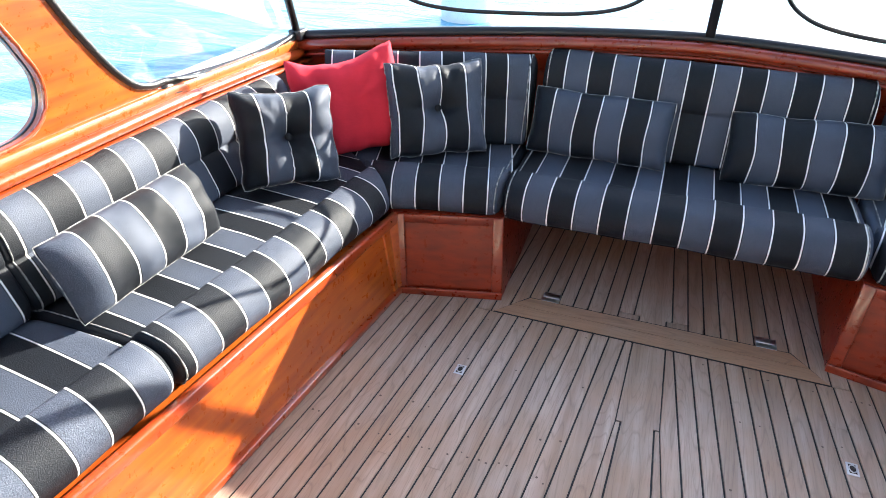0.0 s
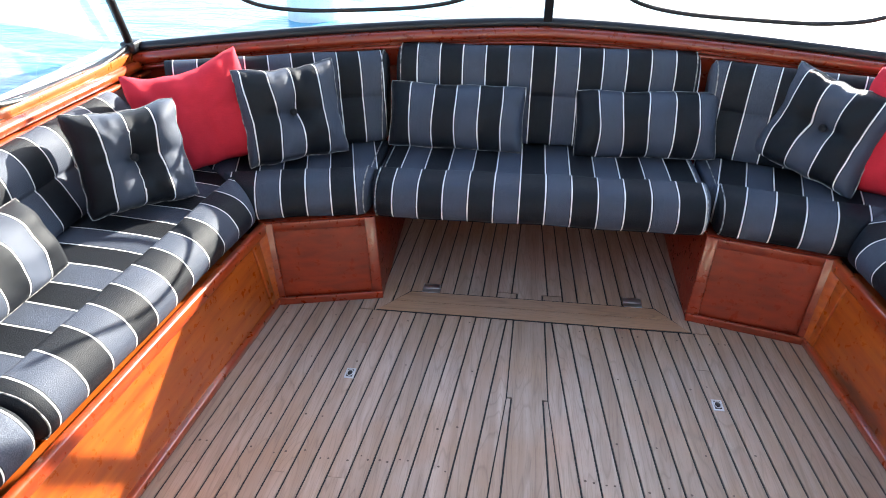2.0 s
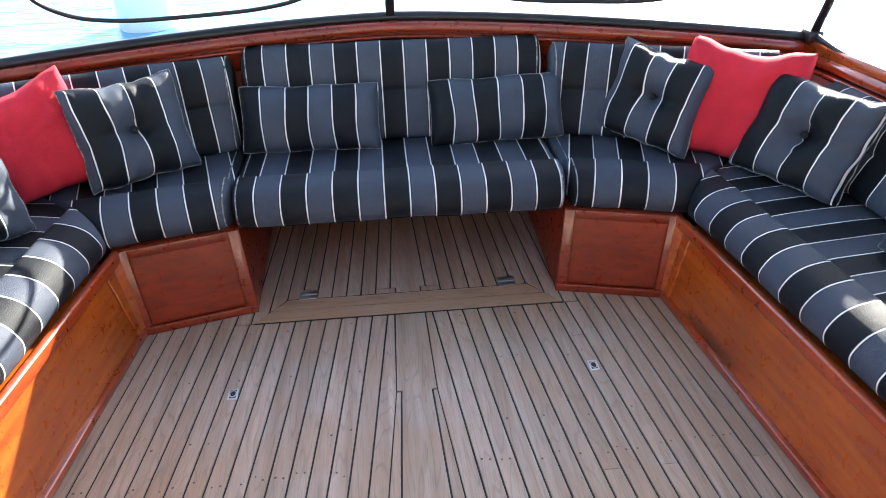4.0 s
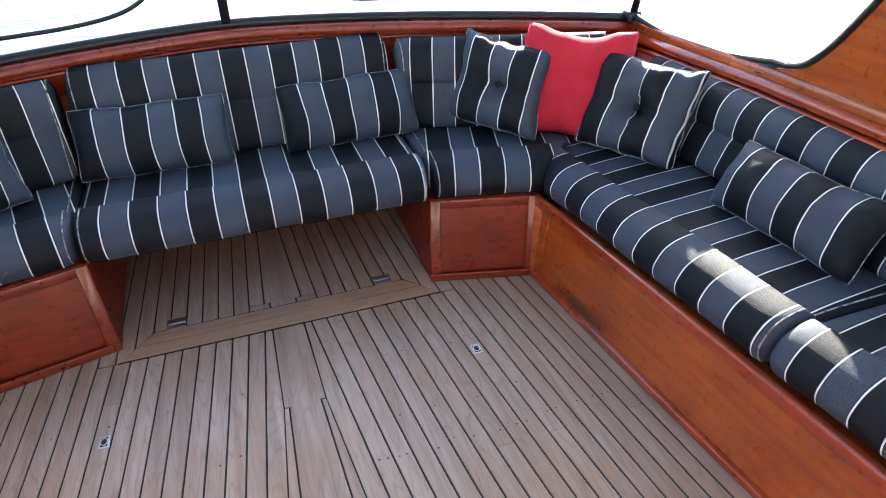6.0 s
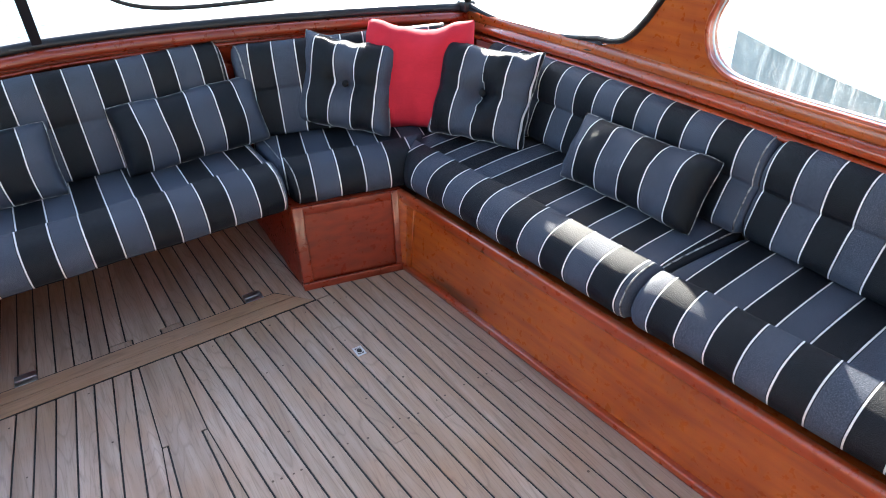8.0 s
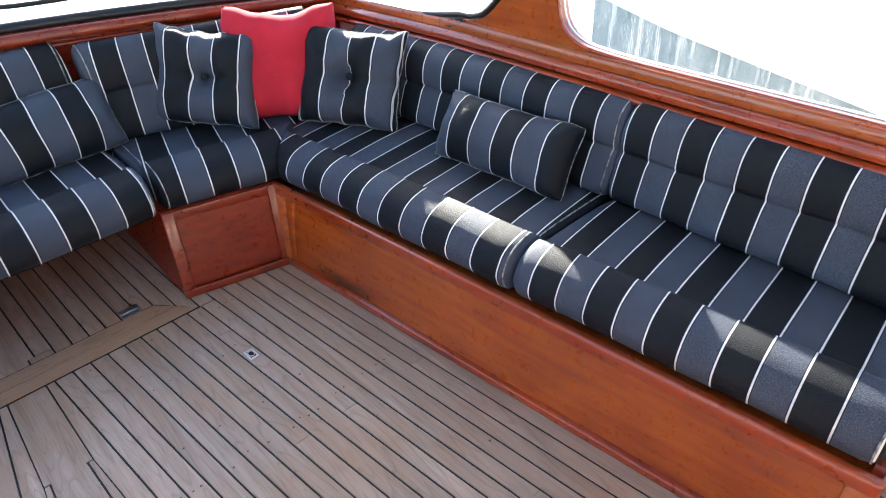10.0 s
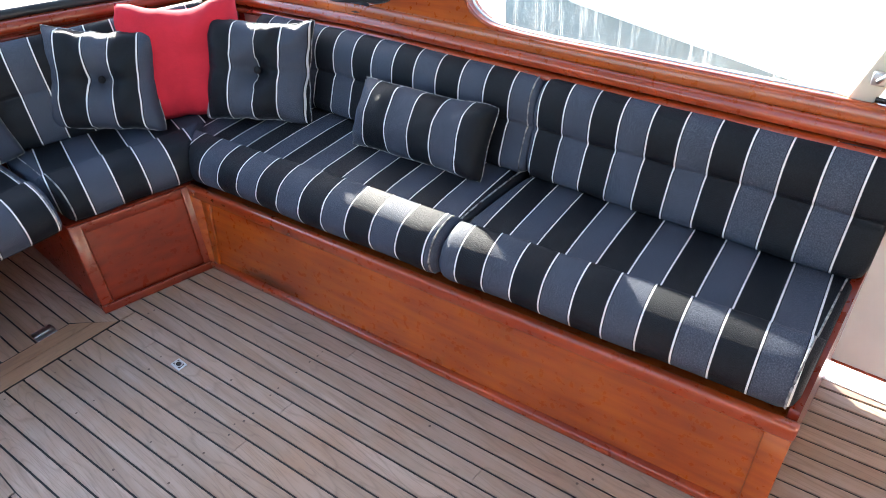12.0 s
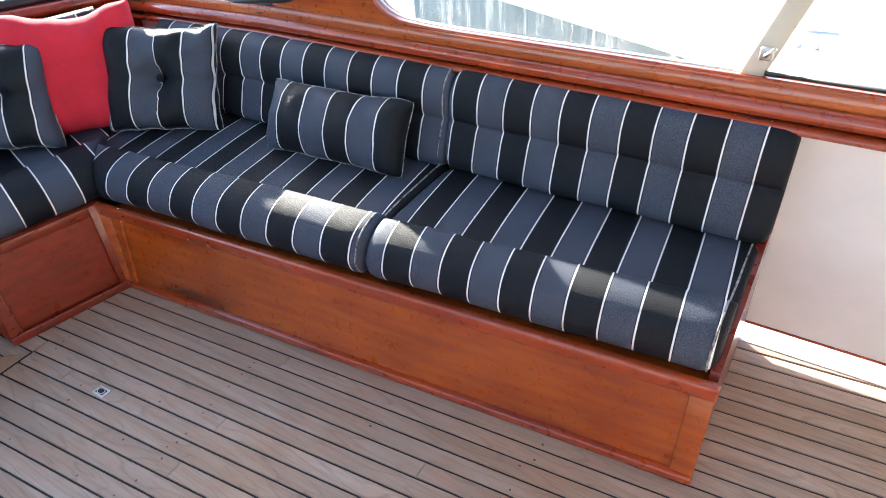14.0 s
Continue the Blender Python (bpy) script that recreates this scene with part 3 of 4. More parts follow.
# ---- upholstery ----
def upholster(name, stations, profile, along, phase, parent=None, material=None, scale=1.0, front=None, wob=0.004, seed=0):
    """Lofts a closed profile of (out, z) through stations of (plan point, out direction); stripes run across 'along'."""
    bm = bmesh.new()
    uvl = bm.loops.layers.uv.new("UVMap")
    along = Vector((*along, 0)).normalized()
    prof = [tuple(p) for p in profile]
    ca, cz = sum(p[0] for p in prof) / len(prof), sum(p[1] for p in prof) / len(prof)
    rings, k = [], len(prof)
    us = {}
    for i, (p, n, sc) in enumerate(stations):
        ring = []
        for j, (a, z) in enumerate(prof):
            a2, z2 = ca + (a - ca) * sc, cz + (z - cz) * sc
            q = Vector((p[0], p[1], 0)) + Vector((n[0], n[1], 0)) * a2 + Vector((0, 0, z2))
            w = noise.noise(Vector((q.x * 5 + seed, q.y * 5, q.z * 5))) * wob
            q += Vector((n[0], n[1], 0)) * w + Vector((0, 0, w))
            v = bm.verts.new(q)
            us[v] = (q.dot(along) + phase) * scale if not front or a > front[0] else (front[1] - q.y) * front[2]
            ring.append(v)
        rings.append(ring)
    faces = []
    for a, b in zip(rings, rings[1:]):
        for j in range(k):
            faces.append(bm.faces.new((a[j], a[(j + 1) % k], b[(j + 1) % k], b[j])))
    faces.append(bm.faces.new(rings[0][::-1]))
    faces.append(bm.faces.new(rings[-1]))
    for f in faces:
        for lp in f.loops:
            lp[uvl].uv = (us[lp.vert], 0.0)
    return part(name, bm, material or CLOTH, parent)


def run(p0, n0, p1, n1, round0=True, round1=True, k=26, swell=0.0):
    """Stations from p0 to p1 with soft ends."""
    p0, p1, n0, n1 = (Vector((*v, 0)) for v in (p0, p1, n0, n1))
    length = (p1 - p0).length
    ts = [0.0, 0.006, 0.018, 0.035] if round0 else [0.0]
    ts = [t / length for t in ts]
    te = [1 - t / length for t in (0.035, 0.018, 0.006, 0.0)] if round1 else [1.0]
    mid = [ts[-1] + (te[0] - ts[-1]) * i / k for i in range(1, k)]
    scale = {0: 0.78, 1: 0.91, 2: 0.975, 3: 1.0}
    out = []
    allt = ts + mid + te
    for i, t in enumerate(allt):
        sc = 1.0
        if round0 and i < 4:
            sc = scale[i]
        if round1 and len(allt) - 1 - i < 4:
            sc = min(sc, scale[len(allt) - 1 - i])
        n = n0.lerp(n1, t)
        out.append((p0.lerp(p1, t), n, sc))
    return out


def seat_profile(depth, crease, z0=LIP_Z + 0.003, hang=0.0):
    pts = [(0.06, z0 - hang), (0.014, z0 + 0.001 - hang), (-0.004, z0 + 0.022 - hang), (-0.011, z0 + 0.052 - hang * 0.5), (-0.003, SEAT_Z - 0.032), (0.016, SEAT_Z - 0.002), (0.046, SEAT_Z + 0.018), (crease * 0.64, SEAT_Z + 0.028), (crease * 0.86, SEAT_Z + 0.031),
           (crease - 0.008, SEAT_Z + 0.020), (crease, SEAT_Z - 0.006), (crease + 0.012, SEAT_Z - 0.002), (crease + 0.10, SEAT_Z + 0.004), (depth - 0.06, SEAT_Z + 0.004), (depth, SEAT_Z - 0.01), (depth + 0.02, z0 + 0.04), (depth, z0)]
    return [tuple(p) for p in smooth_line(pts, 3, True)]


def back_profile(height, lean, thick=0.11, z0=SEAT_Z + 0.004):
    h = height - z0
    f = lambda t: lean * t
    pts = [(0.01, z0), (-0.012 + f(0.06), z0 + 0.03), (-0.014 + f(0.3), z0 + h * 0.28), (-0.006 + f(0.48), z0 + h * 0.46), (0.004 + f(0.53), z0 + h * 0.52), (-0.006 + f(0.6), z0 + h * 0.58),
           (-0.012 + f(0.78), z0 + h * 0.78), (0.002 + f(0.93), z0 + h * 0.93), (0.03 + f(1.0), z0 + h), (thick * 0.75 + f(0.97), z0 + h * 0.985), (thick + f(0.85), z0 + h * 0.88), (thick + 0.01 + f(0.45), z0 + h * 0.45), (thick * 0.9, z0)]
    return [tuple(p) for p in smooth_line(pts, 3, True)]


def piping(parent, stations, profile, idx, lift=1.0, r=0.0035):
    p, n, sc = stations[idx]
    ca, cz = sum(q[0] for q in profile) / len(profile), sum(q[1] for q in profile) / len(profile)
    pts = [Vector((p[0], p[1], 0)) + Vector((n[0], n[1], 0)) * (ca + (a - ca) * sc * lift) + Vector((0, 0, cz + (z - cz) * sc * lift)) for a, z in profile]
    bm = bmesh.new()
    tube(bm, pts, r, 5, True)
    part("piping", bm, PIPING, parent, "pale piping")


def seat(label, p0, n0, p1, n1, depth, crease, along, phase, r0=True, r1=True, hang=0.0, front=None, seed=0, scale=1.0, pipes=(1, 1)):
    t = thing("seat_cushion", label, "cushion", "seat cushions")
    pr, st = seat_profile(depth, crease, hang=hang), run(p0, n0, p1, n1, r0, r1)
    upholster("cover", st, pr, along, phase, t, front=(crease + 0.006, *front) if front else None, seed=seed, scale=scale)
    if r0 and pipes[0]:
        piping(t, st, pr, 2, 1.01, r=0.0028)
    if r1 and pipes[1]:
        piping(t, st, pr, -3, 1.01, r=0.0028)
    return t


def back(label, p0, n0, p1, n1, height, lean, along, phase, r0=True, r1=True, seed=0, thick=0.11, scale=1.0, pipes=(1, 1)):
    t = thing("back_cushion", label, "cushion", "back cushions")
    pr, st = back_profile(height, lean, thick), run(p0, n0, p1, n1, r0, r1)
    upholster("cover", st, pr, along, phase, t, seed=seed, scale=scale)
    if r0 and pipes[0]:
        piping(t, st, pr, 2, 1.01, r=0.0028)
    if r1 and pipes[1]:
        piping(t, st, pr, -3, 1.01, r=0.0028)
    return t


# stern, middle
seat("charcoal and slate striped middle stern seat cushion", (-0.612, 2.447), (0, 1), (0.602, 2.447), (0, 1), 0.54, 0.155, (1, 0), -0.024, seed=1, hang=0.004)
back("charcoal and slate striped middle stern back cushion", (-0.60, 2.925), (0, 1), (0.60, 2.925), (0, 1), 0.820, 0.065, (1, 0), -0.041, seed=2, thick=0.085)
SPLIT = 1.275
# (phase, stretch) of the stripes: corner seat, corner back, aft seat, aft back, forward seat, forward back
STRIPES = {1: ((-0.035, 0.97), (0.328, 1.015), (1.635, 1.030), (1.739, 0.989), (1.016, 1.109), (1.174, 1.1025)),
           -1: ((-0.092, 1.027), (0.453, 1.04), (1.318, 0.957), (1.621, 0.964), (0.959, 1.005), (1.621, 0.964))}
for s in (1, -1):
    word = "starboard" if s > 0 else "port"
    cs, cb, sa, ba, sf, bf = STRIPES[s]
    # corner piece on the stern side
    seat("striped corner seat cushion beside the " + ("sunlit port" if s < 0 else "shaded starboard") + " bench", (s * 0.622, 2.455), (0.0, 1), (s * 1.035, 2.345), (s * 0.98, 0.87), 0.50, 0.15, (s * 0.965, -0.262), cs[0], True, False, seed=3 + s, scale=cs[1])
    back("striped corner back cushion against the coaming", (s * 0.635, 2.89), (0.0, 1), (s * 1.42, 2.63), (s * 0.4, 0.92), 0.80, 0.06, (s * 0.93, -0.36), cb[0], True, False, seed=5 + s, scale=cb[1], thick=0.085)
    # side bench
    seat("striped aft seat cushion on the %s bench" % word, (s * (lip_x(2.30) + 0.018), 2.325), (s * 0.98, 0.87), (s * (lip_x(SPLIT) + 0.018), SPLIT + 0.002), (s, 0), 0.50, 0.125, (s * 0.0921, -0.9958), sa[0], False, True, front=(2.078, 0.9696) if s > 0 else None, seed=7 + s, scale=sa[1], pipes=(0, 1))
    end = BENCH_END + 0.018 if s > 0 else -0.30
    seat("striped forward seat cushion on the %s bench" % word, (s * (lip_x(SPLIT) + 0.018), SPLIT - 0.002), (s, 0), (s * (lip_x(end) + 0.018), end), (s, 0), 0.47, 0.12, (s * 0.0921, -0.9958), sf[0], seed=9 + s, scale=sf[1], pipes=(0, 1))
    back("striped aft back cushion along the %s side" % word, (s * 1.50, 2.56), (s, 0), (s * 1.545, SPLIT + 0.002), (s, 0), 0.725, 0.075, (0, -1), ba[0], False, True, seed=11 + s, thick=0.09, scale=ba[1], pipes=(0, 1))
    back("striped forward back cushion along the %s side" % word, (s * 1.545, SPLIT - 0.002), (s, 0), (s * 1.56, end - 0.014), (s, 0), 0.725, 0.065, (0, -1), bf[0], seed=13 + s, thick=0.09, scale=bf[1], pipes=(0, s < 0))


# ---- loose pillows ----
def pillow(name, label, group, m, w, h, thick, material, phase=0.0, tuft=True, seed=0, sag=0.0, pipe=True, ear=0.10, square=True):
    t = thing(name, label, "pillow", group)
    bm = bmesh.new()
    uvl = bm.loops.layers.uv.new("UVMap")
    K = 30
    us, grids = {}, []
    rnd = random.Random(seed)
    ox, oy = rnd.random() * 9, rnd.random() * 9
    for face in (1, -1):
        g = []
        for i in range(K + 1):
            row = []
            for j in range(K + 1):
                a, b = -1 + 2 * i / K, -1 + 2 * j / K
                if face < 0 and (i in (0, K) or j in (0, K)):
                    row.append(grids[0][i][j])
                    continue
                x = a * w / 2 * (1 - ear * (1 - b * b))
                y = b * h / 2 * (1 - ear * (1 - a * a))
                blunt = 1 - (0.055 if square else 0.03) * (a * a * b * b) ** 3
                x, y = x * blunt, y * blunt
                y -= sag * (1 - a * a) * (b > 0) * b
                if square:
                    x += 0.007 * noise.noise(Vector((b * 3.1 + ox, a * 0.7, oy)))
                    y += 0.009 * noise.noise(Vector((a * 3.7 + oy, b * 0.7, ox)))
                full = ((1 - a ** 4) * (1 - b ** 4)) ** 0.5 if square else ((1 - a ** 6) ** 0.5) * (1 - b * b) ** 0.55
                z = face * thick / 2 * full
                if tuft and face > 0:
                    r = math.hypot(x, y + 0.0)
                    z -= 0.055 * math.exp(-(r / 0.055) ** 2) + 0.014 * math.exp(-(y / 0.018) ** 2) * math.exp(-(x / 0.14) ** 2)
                wr = noise.noise(Vector((x * 11 + ox, y * 7 + oy, face))) * 0.012 + noise.noise(Vector((x * 34 + ox, y * 16 + oy, face))) * (0.0045 if material is CLOTH else 0.008) * (0.4 + abs(b))
                rad = noise.noise(Vector((math.atan2(y, x) * 3.2 + ox, oy, face))) * (0.014 if square else 0.006) * min(1, math.hypot(a, b))
                z += (wr + rad) * min(1.0, 3 * full)
                if not square:
                    y += 0.006 * noise.noise(Vector((x * 9 + oy, ox, b * 1.5)))
                    z += 0.010 * max(0.0, abs(a) - 0.55) * math.sin(b * 9 + ox) * full
                v = bm.verts.new((x, y, z))
                pull = 0.010 * math.exp(-(math.hypot(x, y) / 0.09) ** 2) * (1 if x > 0 else -1) if tuft else 0.0
                us[v] = x + phase + pull + 0.012 * noise.noise(Vector((x * 5, y * 6 + ox, oy)))
                row.append(v)
            g.append(row)
        grids.append(g)
    for g, fl in zip(grids, (1, -1)):
        for i in range(K):
            for j in range(K):
                q = (g[i][j], g[i + 1][j], g[i + 1][j + 1], g[i][j + 1])
                f = bm.faces.new(q if fl > 0 else q[::-1])
                for lp in f.loops:
                    lp[uvl].uv = (us[lp.vert], 0)
    rim = [grids[0][i][0].co.copy() for i in range(K)] + [grids[0][K][j].co.copy() for j in range(K)] + [grids[0][i][K].co.copy() for i in range(K, 0, -1)] + [grids[0][0][j].co.copy() for j in range(K, 0, -1)]
    part("cover", bm, material, t)
    if pipe:
        bm = bmesh.new()
        tube(bm, rim, 0.0026 if square else 0.0019, 5, True)
        part("piping", bm, PIPING if material is CLOTH else material, t)
    if tuft:
        bm = bmesh.new()
        bmesh.ops.create_uvsphere(bm, u_segments=12, v_segments=8, radius=0.014, matrix=Matrix.Translation((0, 0, thick / 2 - 0.05)) @ Matrix.Diagonal((1, 1, 0.5, 1)))
        part("button", bm, DARK_CLOTH, t, "covered button")
    t.matrix_world = m
    return t


def stand(x, y, z, facing, tilt, roll=0.0):
    """Pose of a pillow standing at (x, y, z) with its face turned to 'facing' degrees from -y (positive towards -x) and leaning back by tilt."""
    return Matrix.Translation((x, y, z)) @ Matrix.Rotation(radians(-facing), 4, "Z") @ Matrix.Rotation(radians(90 - tilt), 4, "X") @ Matrix.Rotation(radians(roll), 4, "Z")



ST = "dark striped square pillow with buttoned centre"
LB = "dark striped lumbar pillow"
for x, y, z, lean, seed in ((-0.343, 2.885, 0.567, -1, 21), (0.406, 2.885, 0.568, 1, 22)):
    pillow("lumbar_pillow", LB + ", lying against the stern back", "lumbar pillows", stand(x, y, z, 0, 24, lean), 0.56, 0.265, 0.15, CLOTH, 0.0, False, seed, 0.0, ear=0.045, square=False)
# square pillows: place, facing, tilt, roll, phase
for x, y, z, face, tilt, roll, phase, where, seed in (
        (1.010, 2.75, 0.632, 44, 20, -7, 0.046, "standing on the corner seat", 31),
        (-0.965, 2.70, 0.625, -36, 20, -1, 0.076, "standing on the corner seat", 32),
        (1.392, 2.335, 0.618, 54, 25, -6, 0.0925, "standing on the side bench", 35),
        (-1.360, 2.230, 0.618, -48, 20, -3, 0.10, "standing on the side bench", 36)):
    pillow("scatter_pillow", ST + ", " + where, "scatter pillows", stand(x, y, z, face, tilt, roll), 0.415 if x > -1.2 else 0.375, 0.385 if x > -1.2 else 0.36, 0.15, CLOTH, phase, True, seed, 0.012)
pillow("red_pillow", "plain red scatter pillow wedged upright in the starboard corner", "red pillows", stand(1.27, 2.61, 0.652, 46, 14, 0), 0.455, 0.45, 0.18, RED, 0.0, False, 42, 0.040, pipe=False, ear=0.05)
pillow("red_pillow", "plain red scatter pillow slumped in the port corner", "red pillows", stand(-1.30, 2.60, 0.640, -35, 14, 8), 0.44, 0.42, 0.20, RED, 0.0, False, 40, 0.045, pipe=False, ear=0.05)
pillow("lumbar_pillow", LB + ", lying against the starboard back", "lumbar pillows", stand(1.474, 1.63, 0.545, 86, 30, 0), 0.54, 0.232, 0.13, CLOTH, 0.0975, False, 46, 0.0, ear=0.045, square=False)
pillow("lumbar_pillow", LB + ", sunlit against the port back", "lumbar pillows", stand(-1.425, 1.55, 0.560, -89, 24, 0), 0.56, 0.235, 0.15, CLOTH, 0.0925, False, 44, 0.0, ear=0.045, square=False)
pillow("lumbar_pillow", LB + ", sunlit against the port back", "lumbar pillows", stand(-1.44, 0.74, 0.562, -89, 22, 0), 0.56, 0.24, 0.15, CLOTH, 0.0, False, 47, 0.0, ear=0.045, square=False)


# ---- teak floor: caulking bed, planks as pieces ----
bm = bmesh.new()
block(bm, -1.72, 1.72, -1.7, 3.3, -0.05, -0.004)
floor = part("floor", bm, CAULK, None, "weathered teak planked cockpit floor with black caulking", False)
tagged(floor, category="floor", kind="structure")
HATCH0, HATCH1, NIB, NIB_FORE, MID = 2.307, 2.438, 1.900, 1.060, -0.003
PITCH, SEAM, SLANT = 0.0567, 0.0058, 0.0925


def seam_x(k, y):
    """Seams run parallel to the benches and meet the king plank at a slant."""
    return 0.0278 + PITCH * k + SLANT * (2.3 - y) - max(0, k - 9) * (0.0022 + 0.0010 * (2.3 - y))


def aft_x(k, y):
    """Seams of the planks aft of the hatch boards."""
    return 0.0150 + PITCH * k + 0.04 * (HATCH1 - y)


def plank(s, inner, outer, name="plank", material=None):
    """A plank of side s between an inner and an outer edge, each a list of (x, y) stations, with eased top edges."""
    g, ease = SEAM / 2, 0.0012
    b = bmesh.new()
    rings = []
    for cut, z in ((0.0, -0.02), (0.0, -ease), (ease, 0.0)):
        line = [(x + g + cut, y) for x, y in inner] + [(x - g - cut, y) for x, y in outer[::-1]]
        rings.append([b.verts.new((MID + s * x, y, z)) for x, y in line])
    for r, q in zip(rings, rings[1:]):
        for i in range(len(r)):
            k = (i + 1) % len(r)
            b.faces.new((r[i], r[k], q[k], q[i]))
    b.faces.new(rings[2])
    return part(name, b, material or TEAK_Y, floor, smooth=False)


def straight(s, k, y0, y1):
    plank(s, [(seam_x(k, y0), y0), (seam_x(k, y1), y1)], [(seam_x(k + 1, y0), y0), (seam_x(k + 1, y1), y1)])


BUTTS = {1: {9: 2.11, 7: 1.53, 10: 1.53, 15: 1.53, 2: 0.60, 12: 0.95}, -1: {9: 2.11, 7: 1.53, 10: 1.53, 15: 1.53, 3: 0.60}}
G = SEAM / 2
for s in (1, -1):
    for k in range(1, 30):
        if seam_x(k, 0.3) > 1.70:
            break
        aft = HATCH0 - G if seam_x(k, HATCH0) < 0.60 else 3.0
        cut = BUTTS[s].get(k)
        cuts = [-1.65, cut, aft] if cut else [-1.65, aft]
        for i, (y0, y1) in enumerate(zip(cuts, cuts[1:])):
            straight(s, k, y0 + (0.0006 if i else 0), y1 - (0.0006 if i < len(cuts) - 2 else 0))
        if seam_x(k, HATCH0) < 0.60:
            y0 = HATCH0 + G if k > 6 else HATCH1 + (G if k > 1 else 0.042)
            plank(s, [(aft_x(k, y0), y0), (aft_x(k, 3.2), 3.2)], [(aft_x(k + 1, y0), y0), (aft_x(k + 1, 3.2), 3.2)])
    # tapered planks that die against the king plank
    plank(s, [(seam_x(0, -1.65), -1.65), (seam_x(0, NIB), NIB), (0.057, HATCH0 - G)], [(seam_x(1, -1.65), -1.65), (seam_x(1, NIB), NIB), (seam_x(1, HATCH0), HATCH0 - G)])
    plank(s, [(seam_x(-1, -1.65), -1.65), (seam_x(-1, NIB_FORE), NIB_FORE), (0.050, NIB - G)], [(seam_x(0, -1.65), -1.65), (seam_x(0, NIB_FORE), NIB_FORE), (seam_x(0, NIB) + 0.003, NIB - G)])
    plank(s, [(0.174, -1.65), (0.064, NIB_FORE - G)], [(seam_x(-1, -1.65), -1.65), (seam_x(-1, NIB_FORE), NIB_FORE - G)])


# king plank, stepping narrower forward of each pair of nibs
def king(points):
    b = bmesh.new()
    rings = [[b.verts.new((MID + x, y, z)) for x, y in points] for z in (-0.02, 0.0)]
    b.faces.new(rings[1])
    for i in range(len(points)):
        k = (i + 1) % len(points)
        b.faces.new((rings[0][i], rings[0][k], rings[1][k], rings[1][i]))
    part("king_plank", b, TEAK_Y, floor, smooth=False)


right = [(0.174 - G, -1.65), (0.064 - G, NIB_FORE + G), (0.0855 - G, NIB_FORE + G), (0.050 - G, NIB + G), (0.067 - G, NIB + G), (0.057 - G, HATCH0 - G)]
king(right + [(-x, y) for x, y in right[::-1]])
right = [(0.049 - G, HATCH1 + G), (0.049 - G, HATCH1 + 0.042), (0.070 - G, HATCH1 + 0.042), (aft_x(1, 3.2) - G, 3.2)]
king(right + [(-x, y) for x, y in right[::-1]])
for s in (1, -1):
    plank(s, [(0.049, HATCH1 + G), (0.049, HATCH1 + 0.042 - SEAM)], [(aft_x(2, HATCH1), HATCH1 + G), (aft_x(2, HATCH1 + 0.04), HATCH1 + 0.042 - SEAM)])
# hatch frame with mitred ends
for y0, y1, w0, w1, nm in ((HATCH0, (HATCH0 + HATCH1) / 2, 0.575, 0.522, "hatch_board"), ((HATCH0 + HATCH1) / 2, HATCH1, 0.522, 0.466, "hatch_board")):
    b = bmesh.new()
    hexa(b, ((-w0, y0 + 0.002, -0.02), (w0, y0 + 0.002, -0.02), (w1, y1 - 0.001, -0.02), (-w1, y1 - 0.001, -0.02)), ((-w0, y0 + 0.002, 0.004), (w0, y0 + 0.002, 0.004), (w1, y1 - 0.001, 0.004), (-w1, y1 - 0.001, 0.004)), 0.0012)
    part(nm, b, TEAK_X, floor, smooth=False)
b = bmesh.new()
hexa(b, ((-0.582, HATCH0 - 0.004, -0.02), (0.582, HATCH0 - 0.004, -0.02), (0.470, HATCH1 + 0.005, -0.02), (-0.470, HATCH1 + 0.005, -0.02)), ((-0.582, HATCH0 - 0.004, 0.0015), (0.582, HATCH0 - 0.004, 0.0015), (0.470, HATCH1 + 0.005, 0.0015), (-0.470, HATCH1 + 0.005, 0.0015)))
part("hatch_seam", b, CAULK, floor, smooth=False)
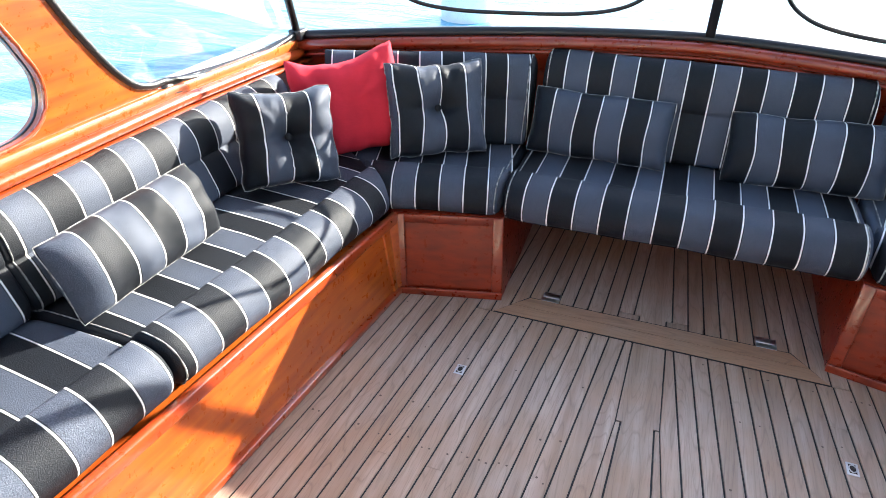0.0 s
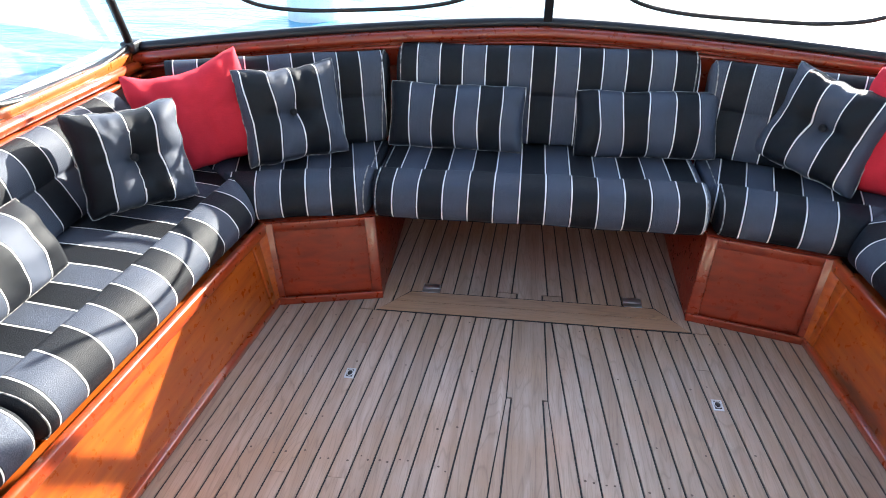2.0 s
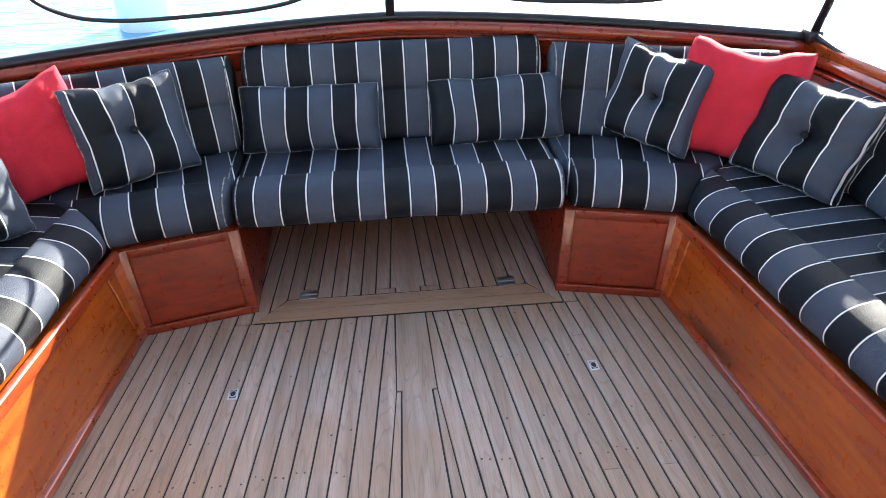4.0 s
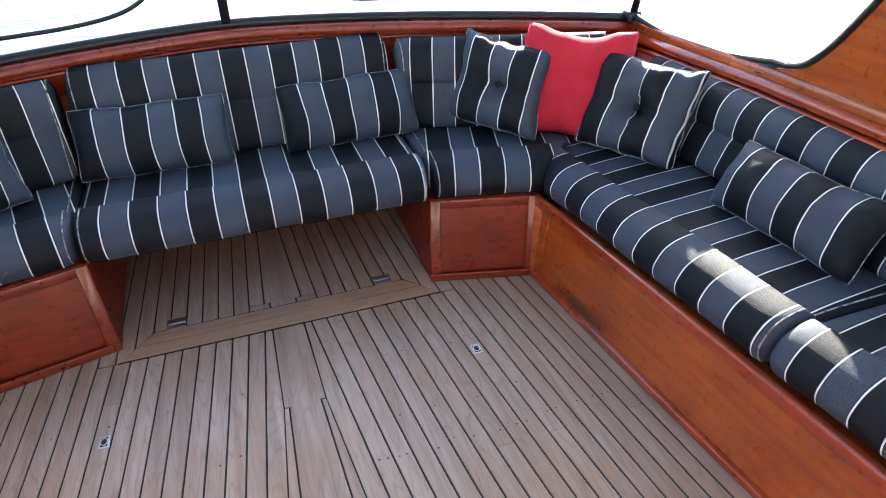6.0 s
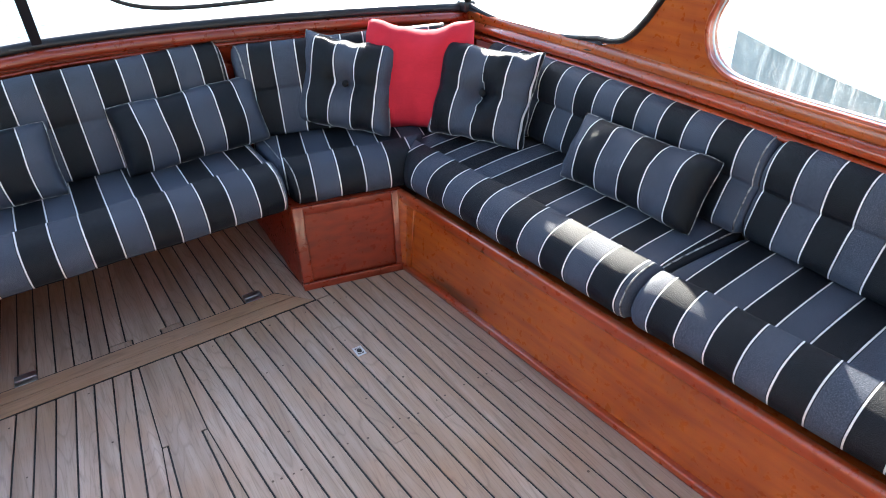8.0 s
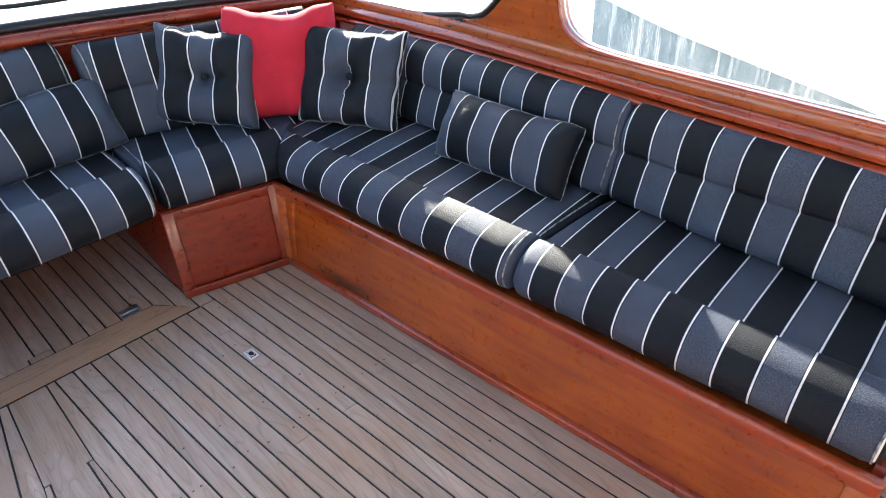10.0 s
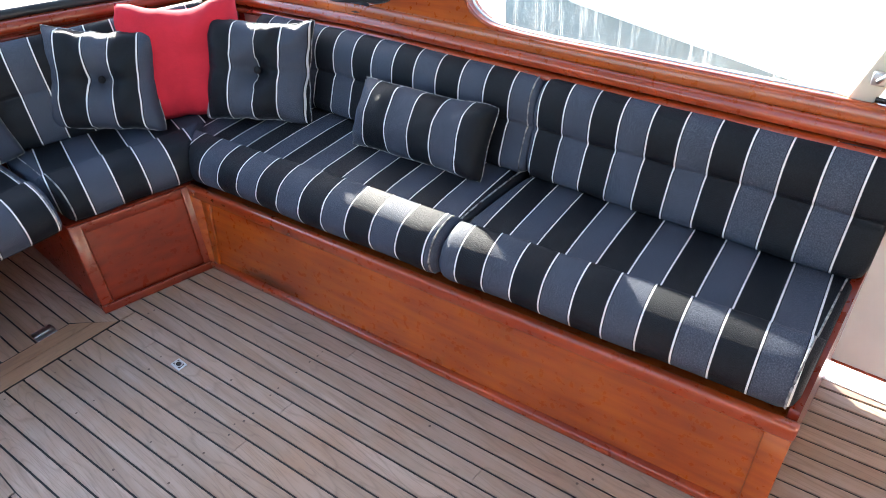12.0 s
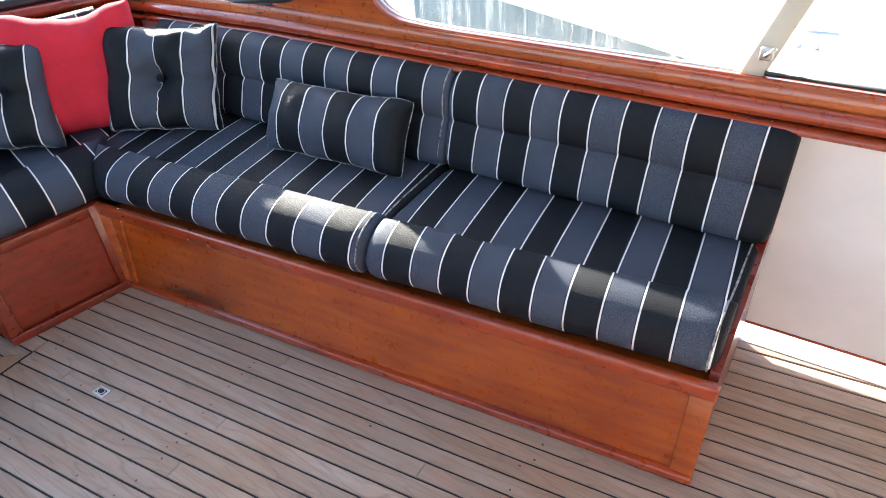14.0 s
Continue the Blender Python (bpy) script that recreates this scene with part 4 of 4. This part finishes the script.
for s in (1, -1):
    latch = thing("floor_latch", "small stainless flush ring latch let into the floor", "latch", "floor latches", (s * 0.593, 1.949, 0))
    b = bmesh.new()
    block(b, s * 0.593 - 0.016, s * 0.593 + 0.016, 1.949 - 0.024, 1.949 + 0.024, -0.002, 0.0015, 0.0006)
    part("plate", b, STEEL, latch)
    b = bmesh.new()
    tube(b, [(s * 0.593 + 0.010 * math.cos(q), 1.949 + 0.014 * math.sin(q), 0.003) for q in (2 * math.pi * i / 14 for i in range(14))], 0.002, 6, True)
    part("ring", b, STEEL, latch)
    # Raised block, coloured dark for the shade inside the ring's hollow.
    b = bmesh.new()
    block(b, s * 0.593 - 0.010, s * 0.593 + 0.010, 1.949 - 0.017, 1.949 + 0.017, 0.001, 0.0021)
    part("recess", b, RECESS_SHADE, latch)
    hinge = thing("hatch_hinge", "stainless butt hinge on the floor hatch", "hinge", "hatch hinges", (s * 0.390, 2.466, 0))
    for dy, nm in ((-0.017, "leaf"), (0.017, "leaf")):
        b = bmesh.new()
        block(b, s * 0.390 - 0.034, s * 0.390 + 0.034, 2.466 + dy - 0.013, 2.466 + dy + 0.013, 0.0, 0.0052, 0.0008)
        part(nm, b, STEEL, hinge)
    b = bmesh.new()
    tube(b, [(s * 0.390 - 0.034, 2.466, 0.004), (s * 0.390 + 0.034, 2.466, 0.004)], 0.0035, 8)
    part("knuckle", b, STEEL, hinge)
# plugs over the screws, one or two a plank where the beams run
b = bmesh.new()
plugs = random.Random(9)
for row in (0.72, 1.16, 1.60, 1.75, 2.02, 2.26):
    for s in (1, -1):
        for k in range(1, 18):
            for f in (0.3, 0.7):
                y = row + plugs.uniform(-0.014, 0.014)
                x = seam_x(k + f, y)
                if x < 0.93 + 0.0925 * (2.29 - y) and plugs.random() < (0.55 if row in (1.60, 0.72) else 0.16):
                    bmesh.ops.create_circle(b, cap_ends=True, segments=9, radius=plugs.uniform(0.0028, 0.0042), matrix=Matrix.Translation((MID + s * x, y, 0.0007)))
tagged(part("deck_plugs", b, PLUG, None, "brown wooden plugs over the floor screws", False), category="plugs", kind="stuff")
